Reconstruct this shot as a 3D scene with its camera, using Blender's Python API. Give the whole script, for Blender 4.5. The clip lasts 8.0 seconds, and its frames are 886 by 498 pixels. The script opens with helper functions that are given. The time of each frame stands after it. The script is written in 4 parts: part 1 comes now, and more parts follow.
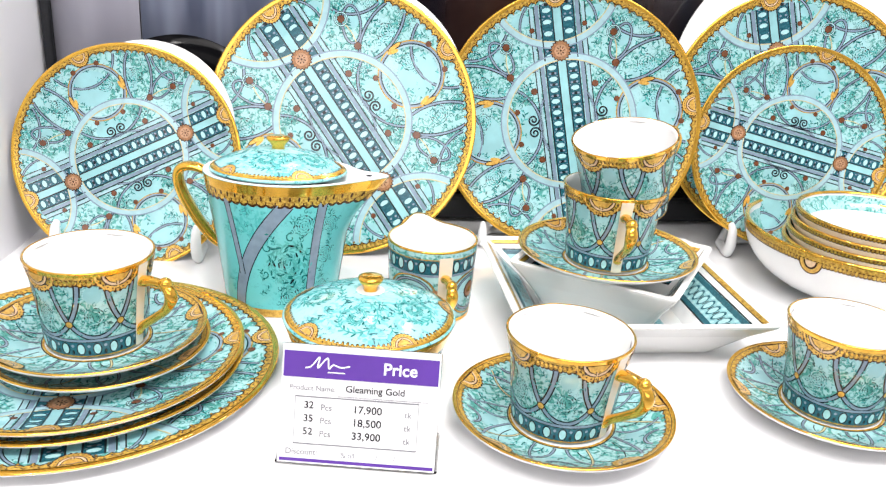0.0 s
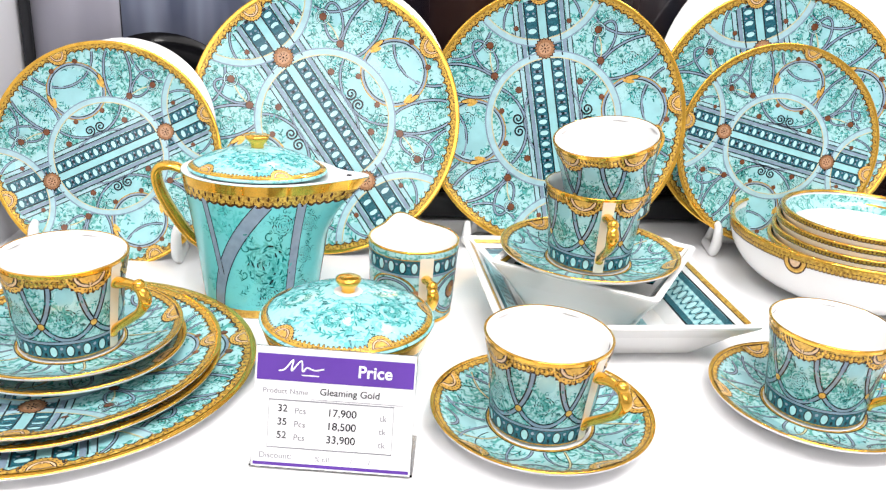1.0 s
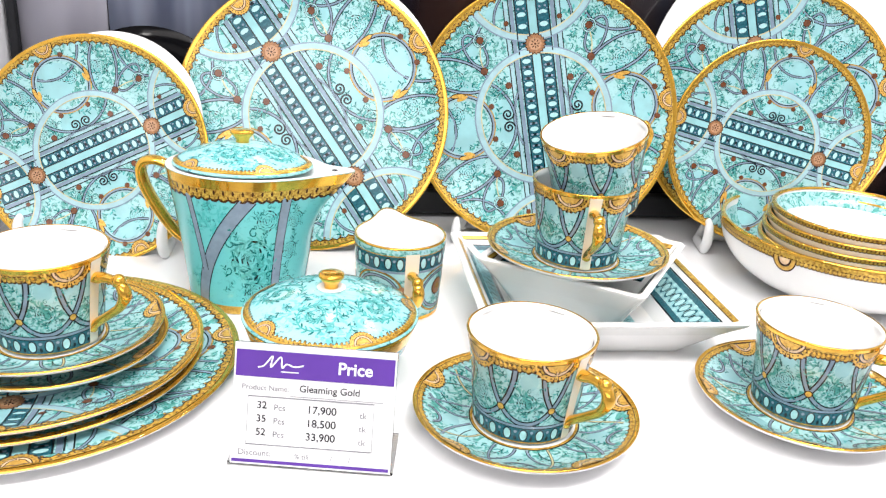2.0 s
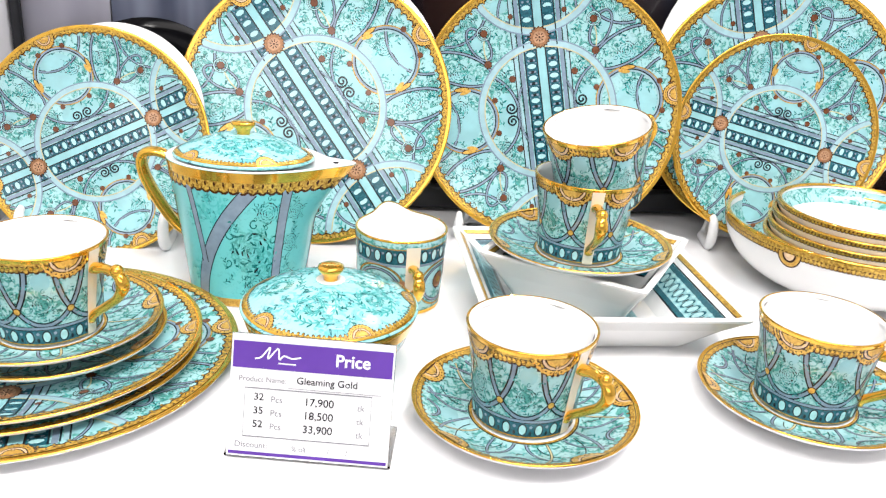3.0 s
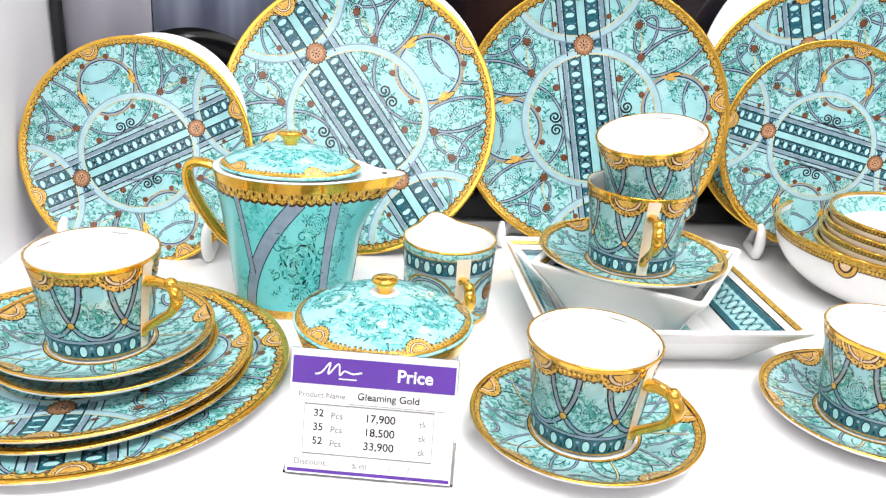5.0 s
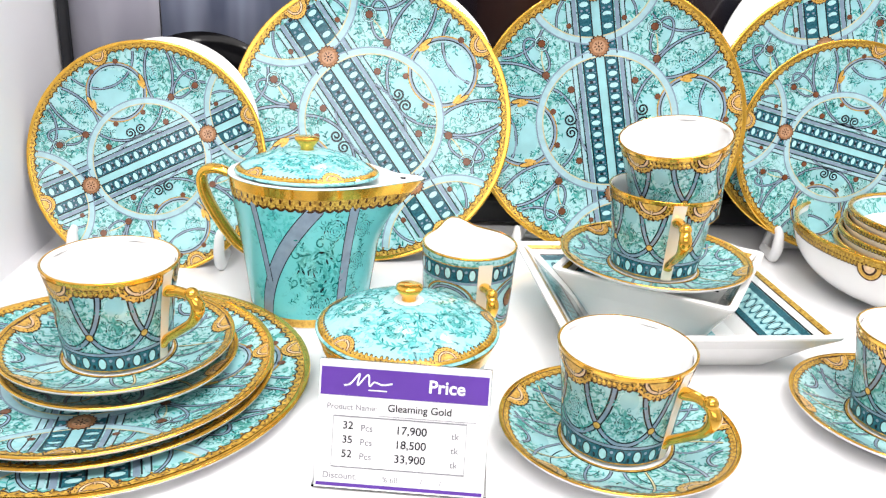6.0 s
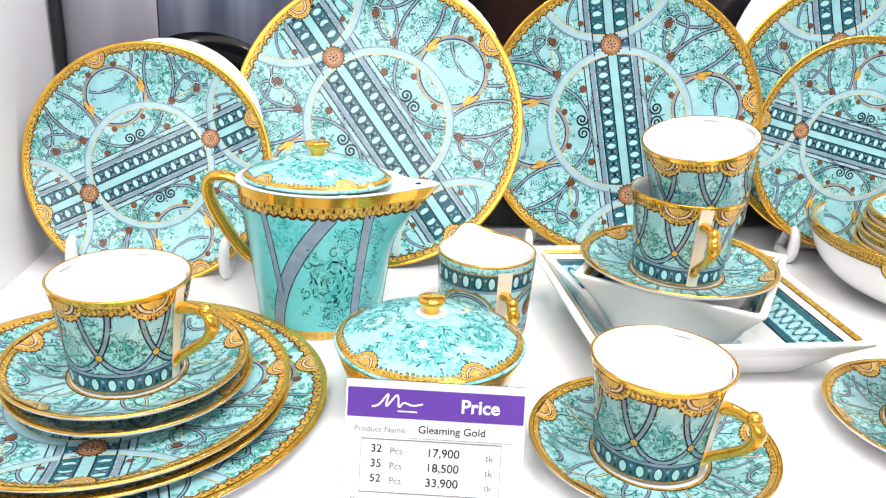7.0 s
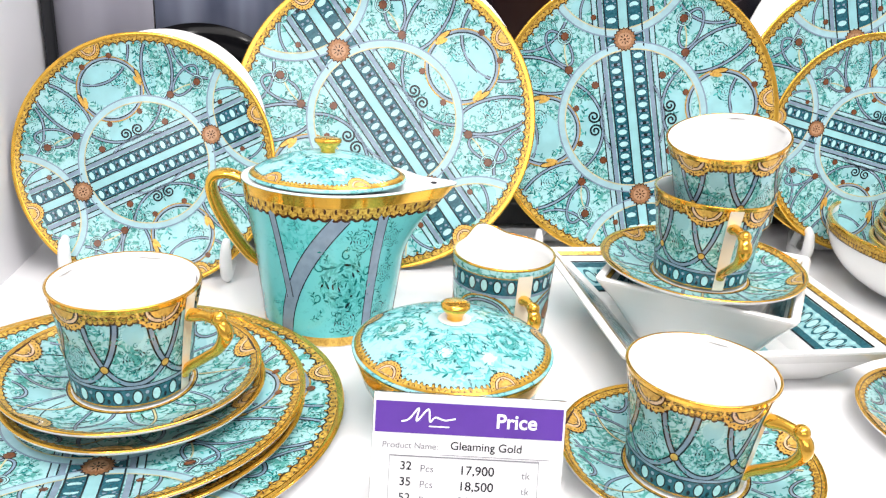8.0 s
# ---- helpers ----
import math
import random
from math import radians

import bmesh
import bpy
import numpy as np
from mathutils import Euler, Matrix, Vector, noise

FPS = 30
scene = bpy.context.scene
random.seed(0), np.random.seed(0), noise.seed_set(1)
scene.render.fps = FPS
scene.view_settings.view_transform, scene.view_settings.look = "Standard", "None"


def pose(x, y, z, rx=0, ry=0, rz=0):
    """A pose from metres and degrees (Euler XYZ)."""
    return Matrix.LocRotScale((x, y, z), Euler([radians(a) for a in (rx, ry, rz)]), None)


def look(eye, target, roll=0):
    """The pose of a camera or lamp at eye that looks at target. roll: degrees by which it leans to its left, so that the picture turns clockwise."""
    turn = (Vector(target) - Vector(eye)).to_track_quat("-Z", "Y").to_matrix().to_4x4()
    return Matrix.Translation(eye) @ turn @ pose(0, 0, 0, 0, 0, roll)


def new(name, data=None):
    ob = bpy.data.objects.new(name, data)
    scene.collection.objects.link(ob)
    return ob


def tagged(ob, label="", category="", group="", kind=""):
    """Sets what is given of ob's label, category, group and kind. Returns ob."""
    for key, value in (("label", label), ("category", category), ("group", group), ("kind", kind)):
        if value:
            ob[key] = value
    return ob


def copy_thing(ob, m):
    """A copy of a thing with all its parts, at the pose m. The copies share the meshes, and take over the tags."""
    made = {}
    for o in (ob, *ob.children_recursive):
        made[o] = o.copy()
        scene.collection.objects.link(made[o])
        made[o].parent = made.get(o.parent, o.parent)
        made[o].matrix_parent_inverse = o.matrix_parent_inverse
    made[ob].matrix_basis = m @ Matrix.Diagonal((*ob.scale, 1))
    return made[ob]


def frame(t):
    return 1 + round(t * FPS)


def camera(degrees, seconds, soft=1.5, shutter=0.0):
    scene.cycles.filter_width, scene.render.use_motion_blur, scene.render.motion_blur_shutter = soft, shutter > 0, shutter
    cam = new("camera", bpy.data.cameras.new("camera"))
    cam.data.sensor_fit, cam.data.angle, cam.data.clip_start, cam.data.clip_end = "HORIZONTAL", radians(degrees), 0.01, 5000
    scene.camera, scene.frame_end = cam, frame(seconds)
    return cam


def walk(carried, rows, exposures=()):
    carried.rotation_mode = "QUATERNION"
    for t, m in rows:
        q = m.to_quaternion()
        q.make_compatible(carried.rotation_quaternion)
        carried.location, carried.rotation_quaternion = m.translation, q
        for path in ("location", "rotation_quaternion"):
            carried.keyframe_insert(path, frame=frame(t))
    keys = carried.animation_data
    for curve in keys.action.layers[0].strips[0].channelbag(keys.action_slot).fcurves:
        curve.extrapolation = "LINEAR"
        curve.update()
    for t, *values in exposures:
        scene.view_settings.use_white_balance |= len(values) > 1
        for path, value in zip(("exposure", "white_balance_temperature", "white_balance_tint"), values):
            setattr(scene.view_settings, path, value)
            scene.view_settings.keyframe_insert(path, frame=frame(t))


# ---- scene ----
cam = camera(55.7, 8.0, 1.25)
METRES, EYE, TILT, LEAN, TURN = 0.155, 0.295, -21.15, -3.4, 0.0
ROWS = [
    (0.0, 0.0, 0.0, 0.0, 0.0, 0.0, -0.0),
    (0.5, 0.0389, 0.0165, 0.0046, -0.07, -0.04, 0.1),
    (1.0, 0.0762, 0.0376, 0.0142, -0.26, -0.19, 0.07),
    (1.5, 0.1113, 0.0539, 0.0153, -0.39, -0.29, -0.04),
    (3.0, 0.1669, 0.0981, -0.0132, 0.14, -0.52, -0.5),
    (3.5, 0.1456, 0.1078, -0.0186, 0.57, -0.53, -0.54),
    (4.0, 0.1037, 0.1317, -0.0112, 0.91, -0.54, -0.52),
    (4.5, 0.0566, 0.1455, -0.0029, 1.25, -0.28, -0.42),
    (6.0, -0.1331, 0.2304, 0.0158, 0.71, 0.21, 0.12),
    (6.5, -0.1964, 0.2896, 0.0376, 0.35, 0.07, 0.56),
    (7.0, -0.2863, 0.3684, 0.0745, -0.37, -0.12, 0.8),
    (7.5, -0.3783, 0.4555, 0.1013, -1.19, -0.32, 0.85),
    (8.0, -0.4578, 0.5351, 0.102, -1.93, -0.39, 0.74),
]
walk(cam, [(t, pose(0, 0, EYE, TILT, LEAN, TURN) @ pose(METRES * x, METRES * y, METRES * z, 90 + pitch, roll, yaw)) for t, x, y, z, yaw, pitch, roll in ROWS],
     [(0.0, -0.09), (8.0, -0.09)])

# ---------------------------------------------------------------- light
world = bpy.data.worlds.new("shop_air")
scene.world = world
world.use_nodes = True
world.node_tree.nodes["Background"].inputs[0].default_value = (0.9, 0.95, 1.0, 1)
world.node_tree.nodes["Background"].inputs[1].default_value = 0.25


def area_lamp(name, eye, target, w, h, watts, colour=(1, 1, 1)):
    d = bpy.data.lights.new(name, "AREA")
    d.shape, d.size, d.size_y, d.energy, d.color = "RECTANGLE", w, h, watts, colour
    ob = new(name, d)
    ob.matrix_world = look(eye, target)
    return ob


# broad unseen lamps, added to brighten the shelf, left wall and cup fronts
area_lamp("unseen_fill_lamp", (0.32, 0.10, 1.95), (0.20, 0.11, 0.0), 1.2, 0.6, 9, (1.0, 0.96, 0.945))
area_lamp("unseen_fill_lamp", (0.35, -0.42, 1.95), (0.30, -0.30, 0.0), 2.2, 0.6, 54, (1.0, 0.955, 0.945))
# added front fill from behind the camera, below the ceiling
area_lamp("unseen_fill_lamp", (0.10, -2.90, 1.60), (0.10, -1.00, 0.4), 3.4, 1.3, 40, (1.0, 0.965, 0.95))
area_lamp("downlight_lamp", (-0.42, -0.25, 1.25), (0.0, 0.6, 0.05), 0.12, 0.12, 4, (1.0, 0.97, 0.93))
area_lamp("case_spot_lamp", (-0.07, 0.80, 0.715), (-0.07, 0.62, 0.0), 0.035, 0.035, 0.9, (1.0, 0.98, 0.95))
area_lamp("case_spot_lamp", (0.26, 0.83, 0.715), (0.22, 0.64, 0.0), 0.035, 0.035, 0.9, (1.0, 0.98, 0.95))
area_lamp("downlight_lamp", (0.34, -0.1, 1.35), (0.1, 0.65, 0.05), 0.10, 0.10, 3, (1.0, 0.97, 0.93))


# ---------------------------------------------------------------- materials
def material(name, colour, rough=0.3, metal=0.0, vary=0.0, scale=40.0, bump=0.0, coat=0.0, second=None, shine=0.5):
    m = bpy.data.materials.new(name)
    m.use_nodes = True
    nt = m.node_tree
    b = nt.nodes["Principled BSDF"]
    b.inputs["Base Color"].default_value = (*colour, 1)
    b.inputs["Roughness"].default_value = rough
    b.inputs["Metallic"].default_value = metal
    b.inputs["Coat Weight"].default_value = coat
    b.inputs["Specular IOR Level"].default_value = shine
    b.inputs["Coat Roughness"].default_value = 0.06
    if vary or bump or second:
        co = nt.nodes.new("ShaderNodeTexCoord")
        n = nt.nodes.new("ShaderNodeTexNoise")
        n.inputs["Scale"].default_value = scale
        n.inputs["Detail"].default_value = 6
        nt.links.new(co.outputs["Object"], n.inputs["Vector"])
        ramp = nt.nodes.new("ShaderNodeMix")
        ramp.data_type = "RGBA"
        other = second or tuple(c * (1 - vary) for c in colour)
        ramp.inputs["A"].default_value = (*colour, 1)
        ramp.inputs["B"].default_value = (*other, 1)
        mr = nt.nodes.new("ShaderNodeMapRange")
        mr.inputs["From Min"].default_value, mr.inputs["From Max"].default_value = 0.35, 0.65
        nt.links.new(n.outputs["Fac"], mr.inputs["Value"])
        nt.links.new(mr.outputs["Result"], ramp.inputs["Factor"])
        nt.links.new(ramp.outputs["Result"], b.inputs["Base Color"])
        if bump:
            bp = nt.nodes.new("ShaderNodeBump")
            bp.inputs["Strength"].default_value = bump
            bp.inputs["Distance"].default_value = 0.001
            nt.links.new(n.outputs["Fac"], bp.inputs["Height"])
            nt.links.new(bp.outputs["Normal"], b.inputs["Normal"])
    return m


def foliage_glaze(name, ground, leaf, stroke, scale, cover=0.5, wash=0.7, ink=0.5):
    """Turquoise glaze with printed scrolling leaves: soft green washes and thin darker curling strokes."""
    m = bpy.data.materials.new(name)
    m.use_nodes = True
    nt = m.node_tree
    L = nt.links.new

    def node(kind, **kw):
        n = nt.nodes.new(kind)
        for k, v in kw.items():
            n.inputs[k].default_value = v
        return n

    def mathn(op, a, b=None, c=None):
        n = nt.nodes.new("ShaderNodeMath")
        n.operation = op
        for i, v in enumerate((a, b, c)):
            if v is None:
                continue
            if isinstance(v, (int, float)):
                n.inputs[i].default_value = v
            else:
                L(v, n.inputs[i])
        return n.outputs[0]

    def ramp(v, lo, hi):
        n = node("ShaderNodeMapRange")
        n.interpolation_type = "SMOOTHSTEP"
        n.inputs["From Min"].default_value, n.inputs["From Max"].default_value = lo, hi
        L(v, n.inputs["Value"])
        return n.outputs["Result"]

    co = nt.nodes.new("ShaderNodeTexCoord").outputs["Object"]
    big = node("ShaderNodeTexNoise", Scale=scale * 0.28, Detail=1.0)
    L(co, big.inputs["Vector"])
    leafy = node("ShaderNodeTexNoise", Scale=scale, Detail=2.5, Distortion=2.2)
    L(co, leafy.inputs["Vector"])
    curl = node("ShaderNodeTexNoise", Scale=scale * 0.75, Detail=1.5, Distortion=3.0)
    L(co, curl.inputs["Vector"])
    rose = node("ShaderNodeTexVoronoi", Scale=scale * 0.42)
    L(co, rose.inputs["Vector"])
    petals = mathn("SINE", mathn("ADD", mathn("MULTIPLY", rose.outputs["Distance"], 34.0), mathn("MULTIPLY", leafy.outputs["Fac"], 11.0)))
    patch = ramp(big.outputs["Fac"], 0.62 - cover * 0.25, 0.68 - cover * 0.25)
    line = mathn("SUBTRACT", 1.0, ramp(mathn("ABSOLUTE", mathn("SUBTRACT", curl.outputs["Fac"], 0.5)), 0.008, 0.026))
    broken = ramp(leafy.outputs["Fac"], 0.46, 0.54)
    line = mathn("MULTIPLY", mathn("MULTIPLY", line, broken), mathn("ADD", mathn("MULTIPLY", patch, 0.75), 0.25))
    blot = mathn("MULTIPLY", ramp(leafy.outputs["Fac"], 0.50, 0.60), patch)
    ring = mathn("MULTIPLY", mathn("MULTIPLY", ramp(petals, 0.3, 0.8), ramp(rose.outputs["Distance"], 0.55, 0.35)), patch)

    def mix(a, b, fac, amount):
        n = nt.nodes.new("ShaderNodeMix")
        n.data_type = "RGBA"
        for key, v in (("A", a), ("B", b)):
            if isinstance(v, tuple):
                n.inputs[key].default_value = (*v, 1)
            else:
                L(v, n.inputs[key])
        L(mathn("MULTIPLY", fac, amount), n.inputs["Factor"])
        return n.outputs["Result"]

    c = mix(ground, tuple(0.75 * g + 0.25 * q for g, q in zip(ground, leaf)), big.outputs["Fac"], 1.0)
    c = mix(c, leaf, blot, wash)
    c = mix(c, leaf, ring, wash * 0.8)
    c = mix(c, stroke, line, ink)
    b = nt.nodes["Principled BSDF"]
    L(c, b.inputs["Base Color"])
    b.inputs["Roughness"].default_value = 0.16
    b.inputs["Coat Weight"].default_value = 0.3
    b.inputs["Coat Roughness"].default_value = 0.05
    return m


WHITE = material("white_porcelain", (0.86, 0.86, 0.85), 0.12, vary=0.03, scale=25, coat=0.5)
TURQ = foliage_glaze("turquoise_leaf_glaze", (0.42, 0.71, 0.74), (0.06, 0.34, 0.29), (0.006, 0.05, 0.055), 125.0, 1.0, 0.88, 0.9)
TURQ_SCROLL = foliage_glaze("turquoise_scroll_glaze", (0.40, 0.73, 0.76), (0.06, 0.45, 0.46), (0.006, 0.07, 0.09), 85.0, 1.0, 0.60, 0.9)
GOLD = material("bright_gold", (1.0, 0.56, 0.065), 0.11, 0.82, vary=0.25, scale=90, bump=0.06, coat=0.4)
LACE = material("printed_gold_lace", (0.88, 0.57, 0.10), 0.24, 0.35, scale=520, second=(0.30, 0.15, 0.022), bump=0.15)
FAN = material("printed_gold_fan", (0.84, 0.54, 0.12), 0.28, 0.4, scale=500, second=(0.60, 0.32, 0.06))
BROWN = material("printed_brown", (0.060, 0.022, 0.008), 0.25, vary=0.4, scale=300, coat=0.15)
ROSET = material("printed_copper_rosette", (0.40, 0.19, 0.085), 0.3, 0.3, vary=0.4, scale=400)
DOT = material("printed_russet_dot", (0.19, 0.062, 0.024), 0.25, vary=0.4, scale=400, coat=0.4)
INK = material("printed_teal_ink", (0.005, 0.018, 0.027), 0.2, vary=0.4, scale=300, coat=0.15)
BAND = material("printed_deep_teal_band", (0.008, 0.070, 0.10), 0.2, scale=500, second=(0.022, 0.14, 0.18), coat=0.2)
BEAD = material("printed_pale_bead", (0.45, 0.76, 0.78), 0.18, vary=0.15, scale=300, coat=0.5)
SLATE = material("printed_slate_blue_ribbon", (0.24, 0.33, 0.43), 0.2, vary=0.2, scale=150, coat=0.5)
PALE = material("printed_pale_blue_ring", (0.38, 0.60, 0.66), 0.2, vary=0.12, scale=150, coat=0.5)
CREAM = material("cream_unprinted_glaze", (0.86, 0.80, 0.66), 0.15, vary=0.05, scale=60, coat=0.4)
SKY = material("plain_turquoise_glaze", (0.33, 0.65, 0.69), 0.16, vary=0.16, scale=60, coat=0.5)
POT = foliage_glaze("deep_turquoise_glaze", (0.17, 0.62, 0.64), (0.04, 0.42, 0.40), (0.006, 0.08, 0.09), 95.0, 0.3, 0.5, 0.6)
TABLE = material("white_gloss_laminate", (0.88, 0.88, 0.89), 0.22, vary=0.02, scale=6, coat=0.25)
PAINT = material("white_wall_paint", (0.80, 0.80, 0.83), 0.55, vary=0.04, scale=5, bump=0.05)
PLASTIC = material("white_plastic", (0.82, 0.82, 0.82), 0.35, vary=0.03, scale=40)
PURPLE = material("purple_print", (0.125, 0.045, 0.36), 0.25, vary=0.1, scale=60, coat=0.6)
PAPER = material("white_card_paper", (0.84, 0.84, 0.85), 0.7, vary=0.02, scale=80)
TEXT = material("dark_grey_print", (0.04, 0.04, 0.045), 0.9, shine=0.05)
FAINT = material("pale_grey_print", (0.24, 0.24, 0.26), 0.9, shine=0.05)
BLACK = material("black_glazed_ware", (0.004, 0.004, 0.005), 0.10, vary=0.3, scale=20, shine=0.05)


def painted_streak_glass(name, dark, pale, across, rough):
    """Dull glass with soft upright streaks in its colour, standing in for reflections."""
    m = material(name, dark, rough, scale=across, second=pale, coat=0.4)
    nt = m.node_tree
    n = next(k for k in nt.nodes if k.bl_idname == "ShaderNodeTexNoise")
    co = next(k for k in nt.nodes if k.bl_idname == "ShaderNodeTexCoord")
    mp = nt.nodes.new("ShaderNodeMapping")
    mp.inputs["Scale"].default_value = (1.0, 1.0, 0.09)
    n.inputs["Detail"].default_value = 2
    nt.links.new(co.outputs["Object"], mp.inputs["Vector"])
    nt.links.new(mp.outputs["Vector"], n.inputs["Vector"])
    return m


# lilac and blue-grey tones imitate what the glass reflects
PANEL_A = painted_streak_glass("lilac_grey_glass", (0.50, 0.49, 0.58), (0.62, 0.61, 0.70), 30, 0.22)
PANEL_B = painted_streak_glass("blue_grey_glass", (0.15, 0.17, 0.25), (0.42, 0.46, 0.60), 34, 0.14)
PANEL_C = painted_streak_glass("dark_navy_glass", (0.008, 0.010, 0.020), (0.050, 0.022, 0.016), 16, 0.2)
FRAME = material("charcoal_frame", (0.010, 0.011, 0.014), 0.5, vary=0.2, scale=30)
ACRYL = bpy.data.materials.new("clear_acrylic")
ACRYL.use_nodes = True
_b = ACRYL.node_tree.nodes["Principled BSDF"]
_b.inputs["Transmission Weight"].default_value = 1.0
_b.inputs["Roughness"].default_value = 0.02
_b.inputs["IOR"].default_value = 1.45


# ---------------------------------------------------------------- building helpers
def part(name, bm, mats, parent=None, label="", smooth=True):
    me = bpy.data.meshes.new(name)
    if isinstance(bm, tuple):
        me.from_pydata(bm[0], [], bm[1])
    else:
        bm.to_mesh(me)
        bm.free()
    for m in (mats if isinstance(mats, (list, tuple)) else [mats]):
        me.materials.append(m)
    if smooth:
        me.shade_smooth()
    ob = new(name, me)
    ob.parent = parent
    if label:
        tagged(ob, label)
    return ob


def thing(name, label, category, group="", kind=""):
    return tagged(new(name), label, category, group, kind)


def lathe(prof, seg=96, bend=None, mats=None):
    """Turn a profile of (radius, height) about z. bend(angle, radius, height) gives the place; mats gives each ring's material."""
    bm = bmesh.new()
    bend = bend or (lambda a, r, z: (r * math.cos(a), r * math.sin(a), z))
    rings = []
    for r, z in prof:
        if r < 1e-6:
            rings.append([bm.verts.new(bend(0, 0, z))])
        else:
            rings.append([bm.verts.new(bend(2 * math.pi * i / seg, r, z)) for i in range(seg)])
    for k, (a, b) in enumerate(zip(rings, rings[1:])):
        for i in range(seg):
            j = (i + 1) % seg
            if len(a) == 1:
                f = bm.faces.new((a[0], b[j], b[i]))
            elif len(b) == 1:
                f = bm.faces.new((a[i], a[j], b[0]))
            else:
                f = bm.faces.new((a[i], a[j], b[j], b[i]))
            if mats:
                f.material_index = mats[k]
    bmesh.ops.recalc_face_normals(bm, faces=bm.faces)
    return bm


def tube(points, widths, seg=12, flat=1.0, side=(0, 1, 0), close=True):
    """A swept bar through points; widths are half thicknesses; flat scales it along the side direction."""
    bm = bmesh.new()
    pts = [Vector(p) for p in points]
    rings = []
    for i, p in enumerate(pts):
        d = (pts[min(i + 1, len(pts) - 1)] - pts[max(i - 1, 0)]).normalized()
        s = Vector(side)
        s = (s - d * s.dot(d)).normalized()
        n = d.cross(s)
        w = widths[i] if isinstance(widths, (list, tuple)) else widths
        rings.append([bm.verts.new(p + (s * math.cos(a) * flat + n * math.sin(a)) * w) for a in (2 * math.pi * k / seg for k in range(seg))])
    for a, b in zip(rings, rings[1:]):
        for k in range(seg):
            bm.faces.new((a[k], a[(k + 1) % seg], b[(k + 1) % seg], b[k]))
    bm.faces.new(rings[0][::-1])
    bm.faces.new(rings[-1])
    bmesh.ops.recalc_face_normals(bm, faces=bm.faces)
    return bm


def spline(pts, n=8):
    """Smooth points through the given ones."""
    P = [np.array(p, float) for p in pts]
    P = [2 * P[0] - P[1]] + P + [2 * P[-1] - P[-2]]
    out = []
    for i in range(1, len(P) - 2):
        for k in range(n):
            t = k / n
            out.append(0.5 * (2 * P[i] + (P[i + 1] - P[i - 1]) * t + (2 * P[i - 1] - 5 * P[i] + 4 * P[i + 1] - P[i + 2]) * t * t
                              + (3 * P[i] - P[i - 1] - 3 * P[i + 1] + P[i + 2]) * t ** 3))
    out.append(P[-2])
    return [tuple(p) for p in out]


def box(size, centre=(0, 0, 0), bevel=0.0, seg=2):
    bm = bmesh.new()
    bmesh.ops.create_cube(bm, size=1.0)
    bmesh.ops.scale(bm, vec=size, verts=bm.verts)
    if bevel:
        bmesh.ops.bevel(bm, geom=bm.edges[:], offset=bevel, segments=seg, affect="EDGES", profile=0.5)
    bmesh.ops.translate(bm, vec=centre, verts=bm.verts)
    return bm


